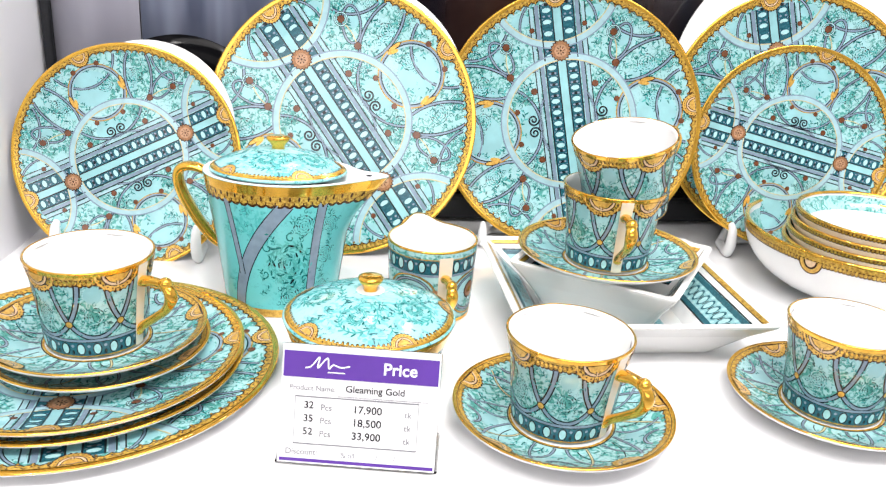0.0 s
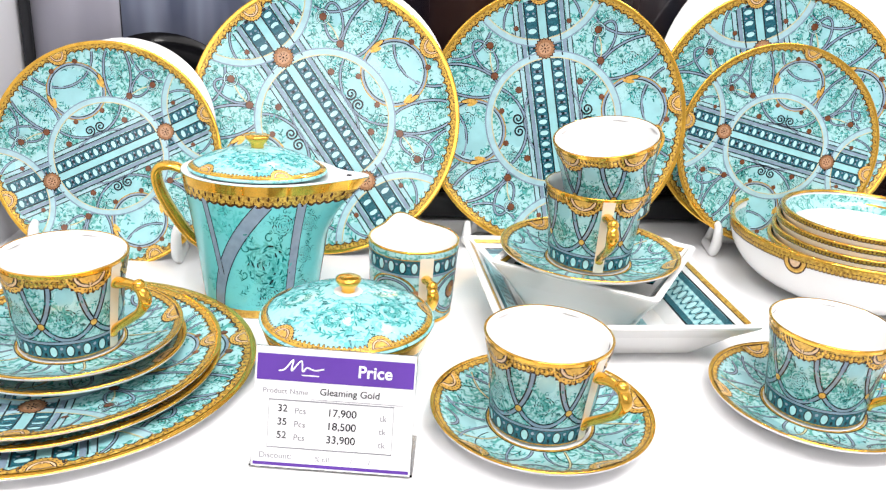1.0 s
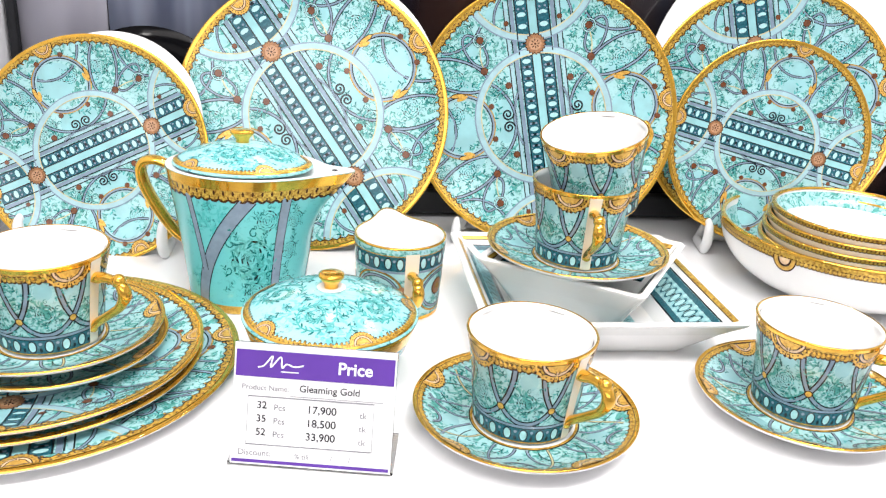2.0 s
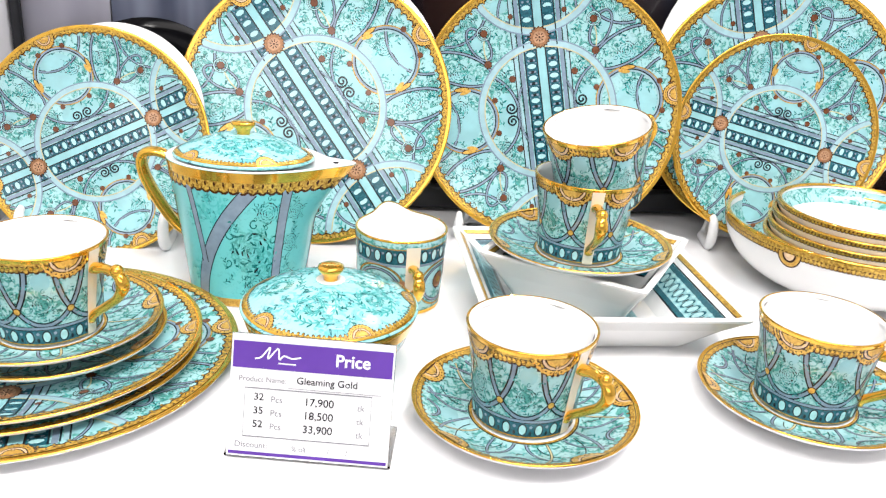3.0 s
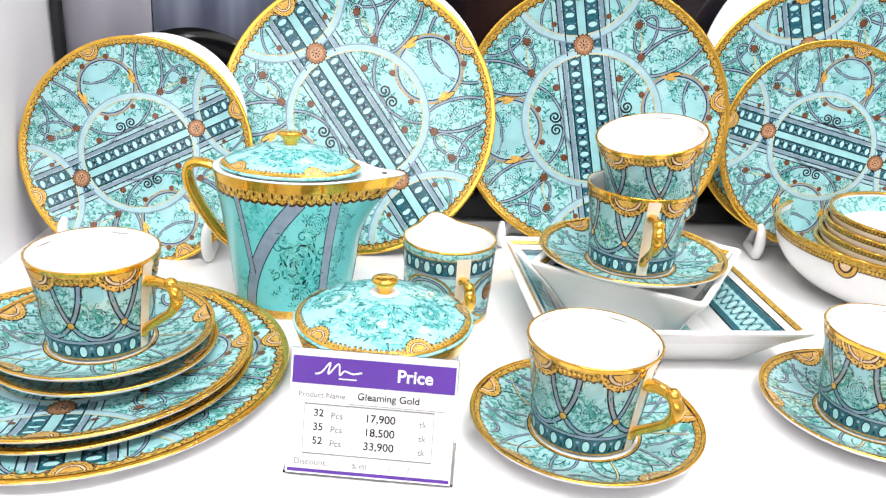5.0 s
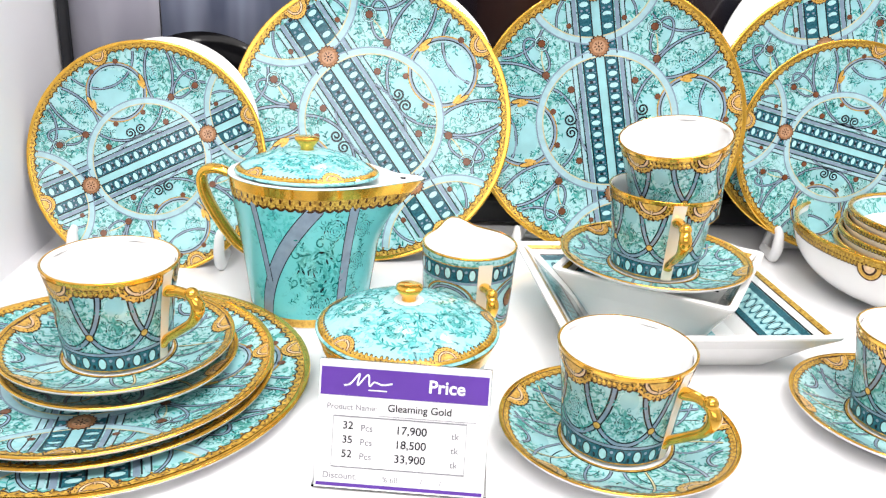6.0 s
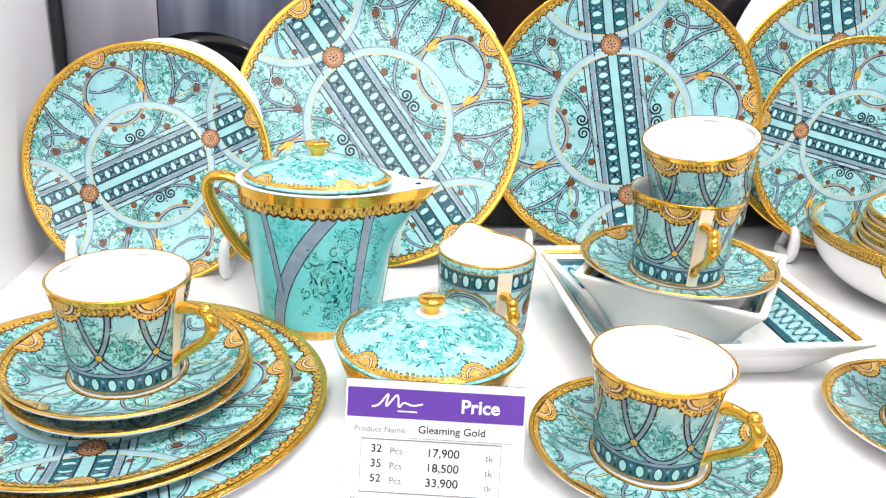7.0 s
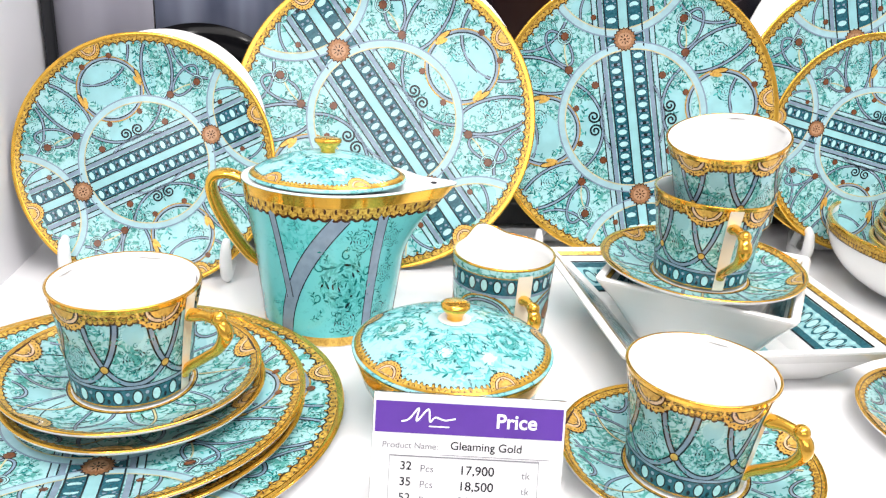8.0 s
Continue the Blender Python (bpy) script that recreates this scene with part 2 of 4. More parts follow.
class Print:
    """Transfer-printed ornament laid on a curved glaze: shapes in flat (u, v) put on the surface by place(u, v, lift)."""

    def __init__(self, place, unit=1.0):
        self.place, self.unit, self.sets, self.pieces, self.piece = place, unit, {}, [], None

    def _set(self, key):
        return (self.sets if self.piece is None else self.piece).setdefault(key, ([], []))

    def begin(self, name):
        """What is drawn until done() is one ornament with a mesh of its own."""
        self.piece = {}
        self.pieces.append((name, self.piece))

    def done(self):
        self.piece = None

    def strip(self, key, pts, w, lift, keep=None, closed=False):
        V, F = self._set(key)
        n = len(pts)
        prev = None
        first = None
        for i in range(n + (1 if closed else 0)):
            p = pts[i % n]
            a, b = pts[(i - 1) % n if closed else max(i - 1, 0)], pts[(i + 1) % n if closed else min(i + 1, n - 1)]
            dx, dy = b[0] - a[0], b[1] - a[1]
            q = math.hypot(dx, dy) or 1
            ox, oy = -dy / q * w / 2, dx / q * w / 2
            if keep and not keep(*p):
                prev = None
                continue
            V.append(self.place(p[0] + ox, p[1] + oy, lift))
            V.append(self.place(p[0] - ox, p[1] - oy, lift))
            cur = len(V) - 2
            if prev is not None:
                F.append((prev, prev + 1, cur + 1, cur))
            prev = cur

    def blob(self, key, c, outline, lift):
        V, F = self._set(key)
        k = len(V)
        V.append(self.place(c[0], c[1], lift))
        V.extend(self.place(x, y, lift) for x, y in outline)
        n = len(outline)
        F.extend((k, k + 1 + i, k + 1 + (i + 1) % n) for i in range(n))

    def ellipse(self, key, c, a, b, lift, turn=0.0, n=16, start=0.0, end=360.0):
        t = radians(turn)
        full = end - start >= 360
        o = []
        for i in range(n if full else n + 1):
            s = radians(start + (end - start) * i / n)
            x, y = a * math.cos(s), b * math.sin(s)
            o.append((c[0] + x * math.cos(t) - y * math.sin(t), c[1] + x * math.sin(t) + y * math.cos(t)))
        self.blob(key, c, o, lift)

    def arc(self, key, c, r, w, lift, a0=0.0, a1=360.0, keep=None, n=None, squash=1.0, turn=0.0):
        n = n or max(8, int(abs(a1 - a0) / 4))
        t = radians(turn)
        pts = []
        full = abs(a1 - a0) >= 360
        for i in range(n if full else n + 1):
            s = radians(a0 + (a1 - a0) * i / n)
            x, y = r * math.cos(s), r * squash * math.sin(s)
            pts.append((c[0] + x * math.cos(t) - y * math.sin(t), c[1] + x * math.sin(t) + y * math.cos(t)))
        self.strip(key, pts, w, lift, keep, full)

    def cord(self, c, r, w, lift, a0=0.0, a1=360.0, keep=None, squash=1.0, turn=0.0, core="ribbon", edge="ink"):
        """A ribbon with a dark outline."""
        self.arc(edge, c, r, w, lift, a0, a1, keep, None, squash, turn)
        self.arc(core, c, r, w * 0.52, lift + 1, a0, a1, keep, None, squash, turn)

    def star(self, key, c, r, lift, points=16, depth=0.12, stretch=1.0):
        o = []
        for i in range(points * 2):
            s = math.pi * i / points
            q = r * (1 if i % 2 else 1 - depth)
            o.append((c[0] + q * math.cos(s), c[1] + q * math.sin(s) * stretch))
        self.blob(key, c, o, lift)

    def fan(self, c, r, facing, lift, tall=1.0):
        """A gold half-round palmette with a beaded edge, whose flat side lies on the border."""
        self.begin("palmette")
        t = radians(facing)
        point = lambda f, g: (c[0] + r * (f * tall * math.cos(t) - g * math.sin(t)), c[1] + r * (f * tall * math.sin(t) + g * math.cos(t)))
        half = lambda q, n=14, wave=0.0: [point(q * (1 - wave * (i % 2)) * math.cos(math.pi * (i / n - 0.5)), q * (1 - wave * (i % 2)) * math.sin(math.pi * (i / n - 0.5))) for i in range(n + 1)]
        self.blob("border_shadow", point(0.2, 0), half(1.14, 26, 0.10), lift)
        self.blob("fan", point(0.2, 0), half(1.0), lift + 1)
        for i in range(9):
            a = math.pi * ((i + 0.5) / 9 - 0.5)
            self.ellipse("fan", point(0.98 * math.cos(a), 0.98 * math.sin(a)), r * 0.075, r * 0.075, lift + 2, 0, 6)
        self.blob("fan_heart", point(0.2, 0), half(0.74), lift + 2)
        self.blob("blush", point(0.2, 0), half(0.68), lift + 3)
        for g in (-1, 1):
            self.blob("fan_heart", point(0.30, 0.30 * g), [point(0.02, 0.12 * g), point(0.62, 0.03 * g), point(0.40, 0.40 * g), point(0.02, 0.62 * g)], lift + 4)
            self.blob("fan", point(0.28, 0.31 * g), [point(0.05, 0.19 * g), point(0.52, 0.07 * g), point(0.36, 0.36 * g), point(0.05, 0.53 * g)], lift + 5)
        for i in range(11):
            a = math.pi * ((i + 0.5) / 11 - 0.5)
            self.ellipse("fan_heart", point(0.86 * math.cos(a), 0.86 * math.sin(a)), r * 0.045, r * 0.045, lift + 2, 0, 5)
        self.blob("fan", point(0.22, 0), [point(0.03, 0.20), point(0.03, -0.20), point(0.30, -0.16), point(0.48, 0), point(0.30, 0.16)], lift + 6)
        self.done()

    def emit(self, parent):
        for key, (V, F) in self.sets.items():
            name, mat = PRINTS[key]
            tagged(part(name, (V, F), mat, parent), kind="stuff")
        for name, sets in self.pieces:
            V, F, slots, mats = [], [], [], []
            for key, (v, f) in sets.items():
                mat = PRINTS[key][1]
                if mat not in mats:
                    mats.append(mat)
                F.extend(tuple(i + len(V) for i in q) for q in f)
                slots.extend([mats.index(mat)] * len(f))
                V.extend(v)
            ob = part(name, (V, F), mats, parent)
            ob.data.polygons.foreach_set("material_index", slots)


PRINTS = {
    "ribbon": ("ribbon_print", SLATE), "ink": ("outline_print", INK), "pale": ("ring_print", PALE), "ring_gold": ("gold_line", LACE),
    "band": ("band_print", BAND), "bead": ("bead_print", BEAD), "dot": ("dot_print", DOT), "gold_dot": ("gold_dot_print", FAN),
    "rosette": ("rosette_print", ROSET), "fan": ("palmette_print", FAN), "fan_heart": ("palmette_heart", BROWN), "gilding": ("gilding", GOLD),
    "border": ("lace_border", LACE), "border_shadow": ("lace_outline", BROWN), "cream": ("unprinted_strip", CREAM), "sky": ("turquoise_field", SKY),
    "scroll": ("scroll_print", INK), "white": ("white_ring", WHITE),
}
PRINTS["pale_gold"] = ("pale_gold_line", material("printed_pale_gold", (0.66, 0.62, 0.36), 0.25, vary=0.3, scale=200, coat=0.4))
PRINTS["blush"] = ("palmette_blush", material("printed_blush", (0.82, 0.58, 0.36), 0.25, vary=0.2, scale=400, coat=0.4))
PRINTS["leaf"] = ("leaf_print", material("printed_sea_green", (0.012, 0.21, 0.20), 0.18, vary=0.4, scale=300, coat=0.5))
PRINTS["leaf_light"] = ("pale_leaf_print", material("printed_mint", (0.10, 0.50, 0.48), 0.18, vary=0.3, scale=300, coat=0.5))
PRINTS["copper"] = ("rosette_centre", material("printed_pale_copper", (0.56, 0.31, 0.17), 0.28, vary=0.3, scale=400, coat=0.3))
LIFT = 0.00005


def spiral(P, c, r, lift, hand=1, turn=0.0, w=0.014):
    pts = []
    for i in range(26):
        s = i / 25
        a = radians(turn) + hand * s * 3.3 * math.pi
        q = r * (1 - 0.85 * s)
        pts.append((c[0] + q * math.cos(a), c[1] + q * math.sin(a)))
    P.strip("scroll", pts, w, lift)


def scrolls(P, c, r):
    """A printed rose: rings of small curled leaves round a centre."""
    for ring, k, size in ((1.0, 17, 0.20), (0.72, 13, 0.18), (0.45, 9, 0.16), (0.2, 5, 0.14)):
        for i in range(k):
            a = 2 * math.pi * i / k + ring
            p = (c[0] + r * ring * math.cos(a), c[1] + r * ring * math.sin(a) * 1.05)
            key = ("leaf", "leaf_light", "leaf", "scroll", "leaf_light")[(i + k) % 5]
            P.ellipse(key, p, r * size, r * size * 0.30, 2 + (i % 2), math.degrees(a) + 70 + 25 * (i % 3), 8)
    for i in range(6):
        a = 2 * math.pi * i / 6 + 0.4
        q = (c[0] + r * 1.35 * math.cos(a), c[1] + r * 1.5 * math.sin(a))
        pts = [(q[0] + r * 0.30 * (1 - 0.8 * s / 10) * math.cos(s * 0.55 + a), q[1] + r * 0.30 * (1 - 0.8 * s / 10) * math.sin(s * 0.55 + a)) for s in range(11)]
        P.strip("leaf", pts, r * 0.07, 2)


def sprig(P, c, r, turn, seed=0):
    """A printed spray: a bent stem with short leaves to both sides."""
    t, bow = radians(turn), (0.9, -0.9, 0.5, -0.5)[seed % 4]
    at = lambda k: (c[0] + r * (k - 0.5) * 2 * math.cos(t + bow * k), c[1] + r * (k - 0.5) * 2 * math.sin(t + bow * k))
    P.strip("leaf", [at(i / 6) for i in range(7)], r * 0.06, 2)
    for i in range(6):
        p = at((i + 0.6) / 6.5)
        a = t + bow * i / 6 + (0.9 if i % 2 else -0.9)
        q = (p[0] + r * 0.24 * math.cos(a), p[1] + r * 0.24 * math.sin(a))
        P.ellipse(("leaf", "leaf_light", "leaf_light", "leaf")[(i + seed) % 4], q, r * 0.29, r * 0.10, 2 + i % 2, math.degrees(a), 7)


def acanthus(P, c, r, hand, turn=0.0, w=0.09):
    """A printed curling scroll with leaflets along its outer side."""
    pts = []
    for i in range(34):
        k = i / 33
        a, q = radians(turn) + hand * k * 3.6 * math.pi, r * (1 - 0.88 * k)
        pts.append((c[0] + q * math.cos(a), c[1] + q * math.sin(a)))
        for side in (-1, 1):
            b = a + hand * (1.0 if side > 0 else 2.3)
            m = (c[0] + (q + side * r * 0.10) * math.cos(a), c[1] + (q + side * r * 0.10) * math.sin(a))
            P.ellipse(("leaf", "leaf_light", "leaf_light", "leaf_light")[(i + side) % 4], m, r * 0.15 * (1 - 0.5 * k), r * 0.04, 3, math.degrees(b), 7)
    P.strip("leaf_light", pts, r * w * 0.8, 2)


def strew(P, count, low, high, size, clear, seed):
    """Sprays scattered over a round field, kept apart from one another."""
    rng, done = random.Random(seed), []
    for _ in range(count * 30):
        a, q = rng.uniform(0, 2 * math.pi), math.sqrt(rng.uniform(low * low, high * high))
        c = (q * math.cos(a), q * math.sin(a))
        if clear(*c) and all(math.hypot(c[0] - d[0], c[1] - d[1]) > size * 1.15 for d in done):
            done.append(c)
            sprig(P, c, size * rng.uniform(0.55, 0.85), rng.uniform(0, 360), len(done))
            if len(done) == count:
                break


# ---------------------------------------------------------------- plates
def plate_height(t, h, z0):
    """Height of the face at t of the radius."""
    k = min(1.0, max(0.0, (t - 0.52) / 0.48))
    return z0 + (h - z0) * (k * k * (1.6 - 0.6 * k))


def plate_body(name, R, h, label, category, group, face):
    ob = thing(name, label, category, group)
    z0 = 0.005
    prof = [(0, 0.0022), (0.50 * R, 0.0022), (0.515 * R, 0.0), (0.545 * R, 0.0), (0.565 * R, 0.0024)]
    for i in range(1, 9):
        t = 0.565 + 0.42 * i / 8
        prof.append((t * R, plate_height(t, h, z0) - 0.0032 + 0.0010 * (i / 8)))
    prof += [(0.995 * R, h - 0.0019), (R, h - 0.0009), (0.997 * R, h - 0.0002), (0.988 * R, h)]
    white = len(prof) - 1
    for i in range(20):
        t = 0.985 * (1 - i / 20)
        prof.append((t * R, plate_height(t, h, z0)))
    prof.append((0, z0))
    part("body", lathe(prof, 128, None, [0] * white + [1] * (len(prof) - 1 - white)), [WHITE, face], ob)
    part("gilt_rim", lathe([(0.962 * R, plate_height(0.962, h, z0) + 0.0001), (0.99 * R, h + 0.0002), (0.9975 * R, h + 0.0000), (1.0008 * R, h - 0.0006)], 128), GOLD, ob)

    def place(u, v, lift):
        q = math.hypot(u, v)
        k = min(1.0, 0.970 / q) if q else 1.0
        return (u * k * R, v * k * R, plate_height(min(0.970, q), h, z0) + 0.00012 + lift * LIFT)

    return ob, place


def lace_border(P, r0, r1, n, lift=1):
    def wavy(key, base, amp, k, lift, phase=0.0):
        V, F = P._set(key)
        m = n * 4
        s0 = len(V)
        for i in range(m):
            a = 2 * math.pi * i / m
            q = base - amp * abs(math.sin(k * a / 2 + phase))
            for r in (r1, (q + r1) / 2, q):
                V.append(P.place(r * math.cos(a), r * math.sin(a), lift))
        for i in range(m):
            j = (i + 1) % m
            for c in (0, 1):
                F.append((s0 + 3 * i + c, s0 + 3 * j + c, s0 + 3 * j + c + 1, s0 + 3 * i + c + 1))
    ragged = random.Random(n)
    wavy("border_shadow", r0 - 0.001, 0.013, n, lift)
    wavy("border", r0 + 0.006, 0.010, n, lift + 1)
    for i in range(n):
        a = 2 * math.pi * (i + 0.5) / n
        q = r0 - 0.006 - 0.016 * ragged.random()
        P.ellipse("border_shadow", (q * math.cos(a), q * math.sin(a)), 0.012, 0.008, lift, math.degrees(a) + ragged.uniform(-50, 50), 7)
        P.ellipse("border", (q * math.cos(a), q * math.sin(a)), 0.008, 0.005, lift + 1, math.degrees(a) + ragged.uniform(-50, 50), 7)
        q = r0 + 0.008
        P.ellipse("fan_heart", (q * math.cos(a), q * math.sin(a)), 0.010, 0.0035, lift + 2, math.degrees(a) + ragged.uniform(-70, 70), 6)
        a += math.pi / n
        q = r0 + 0.024
        P.ellipse("fan_heart", (q * math.cos(a), q * math.sin(a)), 0.0032, 0.010, lift + 2, math.degrees(a) + ragged.uniform(-40, 40), 6)
        P.ellipse("gilding", ((r0 + 0.014) * math.cos(a), (r0 + 0.014) * math.sin(a)), 0.006, 0.006, lift + 2, 0, 6)


def beaded_bar(P, u, v0, v1, w, step, lift):
    P.strip("band", [(u, v0 + (v1 - v0) * i / 16) for i in range(17)], w, lift)
    k = int((v1 - v0) / step)
    for i in range(k):
        v = v0 + step * (i + 0.5)
        P.ellipse("bead", (u, v), w * 0.35, step * 0.215, lift + 2, 0, 12)
        P.ellipse("ink", (u, v + step * 0.5), w * 0.30, step * 0.14, lift + 1, 0, 8)
        for g in (-1, 1):
            P.ellipse("ribbon", (u + g * w * 0.22, v + step * 0.5), w * 0.11, step * 0.10, lift + 2, 0, 6)
            P.ellipse("ribbon", (u + g * w * 0.36, v + step * 0.27), w * 0.06, step * 0.05, lift + 2, 0, 6)
    for s in (-1, 1):
        P.strip("ink", [(u + s * w / 2, v0 + (v1 - v0) * i / 16) for i in range(17)], 0.009, lift + 3)


def show_plate(name, R, h, label, group):
    """Flat round plate with the full garden-trellis ornament: a beaded bar, three rings, rosettes and cords."""
    ob, place = plate_body(name, R, h, label, "plate", group, TURQ)
    P = Print(place)
    inside = lambda u, v: math.hypot(u, v) < 0.925
    core = lambda u, v: math.hypot(u, v) < 0.49 and abs(u) > 0.17
    outer = lambda u, v: 0.515 < math.hypot(u, v) < 0.925 and abs(u) > 0.215 and math.hypot(u, abs(v) - 1.09) > 0.53
    # plain fields between the cords
    for sx in (-1, 1):
        P.ellipse("sky", (sx * 0.67, -0.03), 0.15, 0.17, 0, 0, 32)
        P.ellipse("sky", (sx * 0.30, 0), 0.10, 0.17, 0, 0, 20)
        for sy in (-1, 1):
            P.ellipse("sky", (sx * 0.60, sy * 0.30), 0.12, 0.06, 0, sx * sy * 20, 18)
            P.ellipse("sky", (sx * 0.50, sy * 0.60), 0.05, 0.10, 0, sx * sy * -30, 14)
            P.ellipse("sky", (sx * 0.28, sy * 0.80), 0.07, 0.05, 0, 0, 14)
    # the bar
    P.strip("sky", [(0, -0.90 + 1.8 * i / 24) for i in range(25)], 0.10, 1)
    for sx in (-1, 1):
        beaded_bar(P, sx * 0.080, -0.90, 0.90, 0.092, 0.0855, 2)
        P.strip("ribbon", [(sx * 0.152, -0.90 + 1.8 * i / 24) for i in range(25)], 0.028, 2)
        P.strip("ink", [(sx * 0.172, -0.89 + 1.78 * i / 24) for i in range(25)], 0.008, 3)
        P.strip("pale", [(sx * 0.195, -0.88 + 1.76 * i / 24) for i in range(25)], 0.022, 2)
        P.strip("ink", [(sx * 0.210, -0.88 + 1.76 * i / 24) for i in range(25)], 0.007, 3)
    # cords
    for sx in (-1, 1):
        P.cord((sx * 0.56, 0), 0.35, 0.026, 2, keep=core)
        P.cord((sx * 0.20, 0), 0.42, 0.024, 2, keep=core)
        P.cord((sx * 0.62, 0), 0.235, 0.030, 4)
        P.arc("ring_gold", (sx * 0.62, 0), 0.247, 0.009, 6)
        for sy in (-1, 1):
            P.ellipse("border_shadow", (sx * 0.63, sy * 0.238), 0.060, 0.020, 6, 0, 14)
            P.ellipse("gold_dot", (sx * 0.63, sy * 0.238), 0.052, 0.014, 7, 0, 14)
        P.arc("pale", (sx * 0.62, 0), 0.212, 0.012, 5)
        P.cord((sx * 0.98, 0), 0.30, 0.024, 2, keep=outer)
        for sy in (-1, 1):
            k = sx * sy
            P.cord((sx * 0.66, sy * 0.86), 0.30, 0.024, 2, keep=outer)
            P.cord((sx * 0.62, sy * 0.39), 0.25, 0.026, 3, keep=outer, squash=0.46, turn=k * 22)
            P.cord((sx * 0.455, sy * 0.55), 0.135, 0.022, 3, keep=outer, squash=0.5, turn=k * 62)
            P.strip("pale_gold", [(sx * (0.41 + 0.012 * math.sin(math.pi * i / 6)), sy * (0.42 + 0.17 * i / 6)) for i in range(7)], 0.009, 5)
            P.cord((sx * 0.36, sy * 0.79), 0.17, 0.020, 2, keep=lambda u, v: math.hypot(u, v) < 0.925 and abs(u) > 0.22 and math.hypot(u, abs(v) - 1.09) < 0.5)
            P.cord((sx * 0.05, sy * 0.73), 0.24, 0.020, 2, keep=lambda u, v: math.hypot(u, v) < 0.925 and abs(u) > 0.22 and math.hypot(u, abs(v) - 1.09) < 0.5)
            spiral(P, (sx * 0.268, sy * 0.050), 0.046, 5, k, 180 if sx > 0 else 0, 0.013)
    # rings
    P.arc("pale", (0, 0), 0.500, 0.050, 6, n=120)
    P.arc("ribbon", (0, 0), 0.522, 0.010, 7, n=120)
    P.arc("pale_gold", (0, 0), 0.474, 0.009, 7, n=120)
    for sy in (-1, 1):
        P.arc("pale", (0, sy * 1.09), 0.50, 0.050, 6, n=120, keep=inside)
        P.arc("ribbon", (0, sy * 1.09), 0.522, 0.010, 7, n=120, keep=inside)
        P.arc("pale_gold", (0, sy * 1.09), 0.474, 0.009, 7, n=120, keep=inside)
        P.begin("rosette")
        P.star("border_shadow", (0, sy * 0.545), 0.084, 8, 18, 0.16)
        P.star("rosette", (0, sy * 0.545), 0.074, 9, 18, 0.14)
        P.ellipse("copper", (0, sy * 0.545), 0.048, 0.048, 10)
        for k in range(8):
            P.ellipse("fan_heart", (0.026 * math.cos(k * math.pi / 4), sy * 0.545 + 0.026 * math.sin(k * math.pi / 4)), 0.011, 0.004, 11, 45 * k, 6)
        P.ellipse("fan_heart", (0, sy * 0.545), 0.008, 0.008, 11, 0, 8)
        P.done()
    for sx in (-1, 1):
        for sy in (-1, 1):
            P.arc("ink", (sx * 0.41, sy * 0.625), 0.047, 0.014, 7)
            P.arc("bead", (sx * 0.41, sy * 0.625), 0.047, 0.007, 8)
            for c, r in (((0.41, 0.625), 0.026), ((0.405, 0.395), 0.027), ((0.235, 0.265), 0.024), ((0.385, 0.125), 0.020), ((0.20, 0.72), 0.018), ((0.85, 0.11), 0.020)):
                P.begin("russet_flower")
                P.star("border_shadow", (sx * c[0], sy * c[1]), r * 1.25, 7, 8, 0.2)
                P.star("dot", (sx * c[0], sy * c[1]), r, 8, 8, 0.1)
                P.done()
            P.ellipse("gold_dot", (sx * 0.60, sy * 0.215), 0.045, 0.016, 8, sx * sy * -15, 12)
    for sx in (-1, 1):
        for sy in (-1, 1):
            for c, r in (((0.63, 0.36), 0.065), ((0.80, 0.36), 0.05), ((0.52, 0.70), 0.055), ((0.30, 0.40), 0.035), ((0.66, 0.58), 0.05), ((0.34, 0.22), 0.03)):
                scrolls(P, (sx * c[0], sy * c[1]), r)
        scrolls(P, (sx * 0.66, 0.09), 0.06)
        for sy in (-1, 1):
            scrolls(P, (sx * 0.345, sy * 0.275), 0.070)
    ringed = lambda u, v: min(abs(math.hypot(u, v) - 0.5), abs(math.hypot(u, abs(v) - 1.09) - 0.5)) > 0.06
    strew(P, 74, 0.20, 0.89, 0.085, lambda u, v: abs(u) > 0.25 and ringed(u, v) and math.hypot(abs(u) - 0.70, v + 0.04) > 0.13, 5)
    # border
    lace_border(P, 0.938, 0.972, 96, 8)
    for a in (0, 90, 180, 270):
        P.fan((0.960 * math.cos(radians(a)), 0.960 * math.sin(radians(a))), 0.082, a + 180, 11, 1.1)
    P.emit(ob)
    return ob


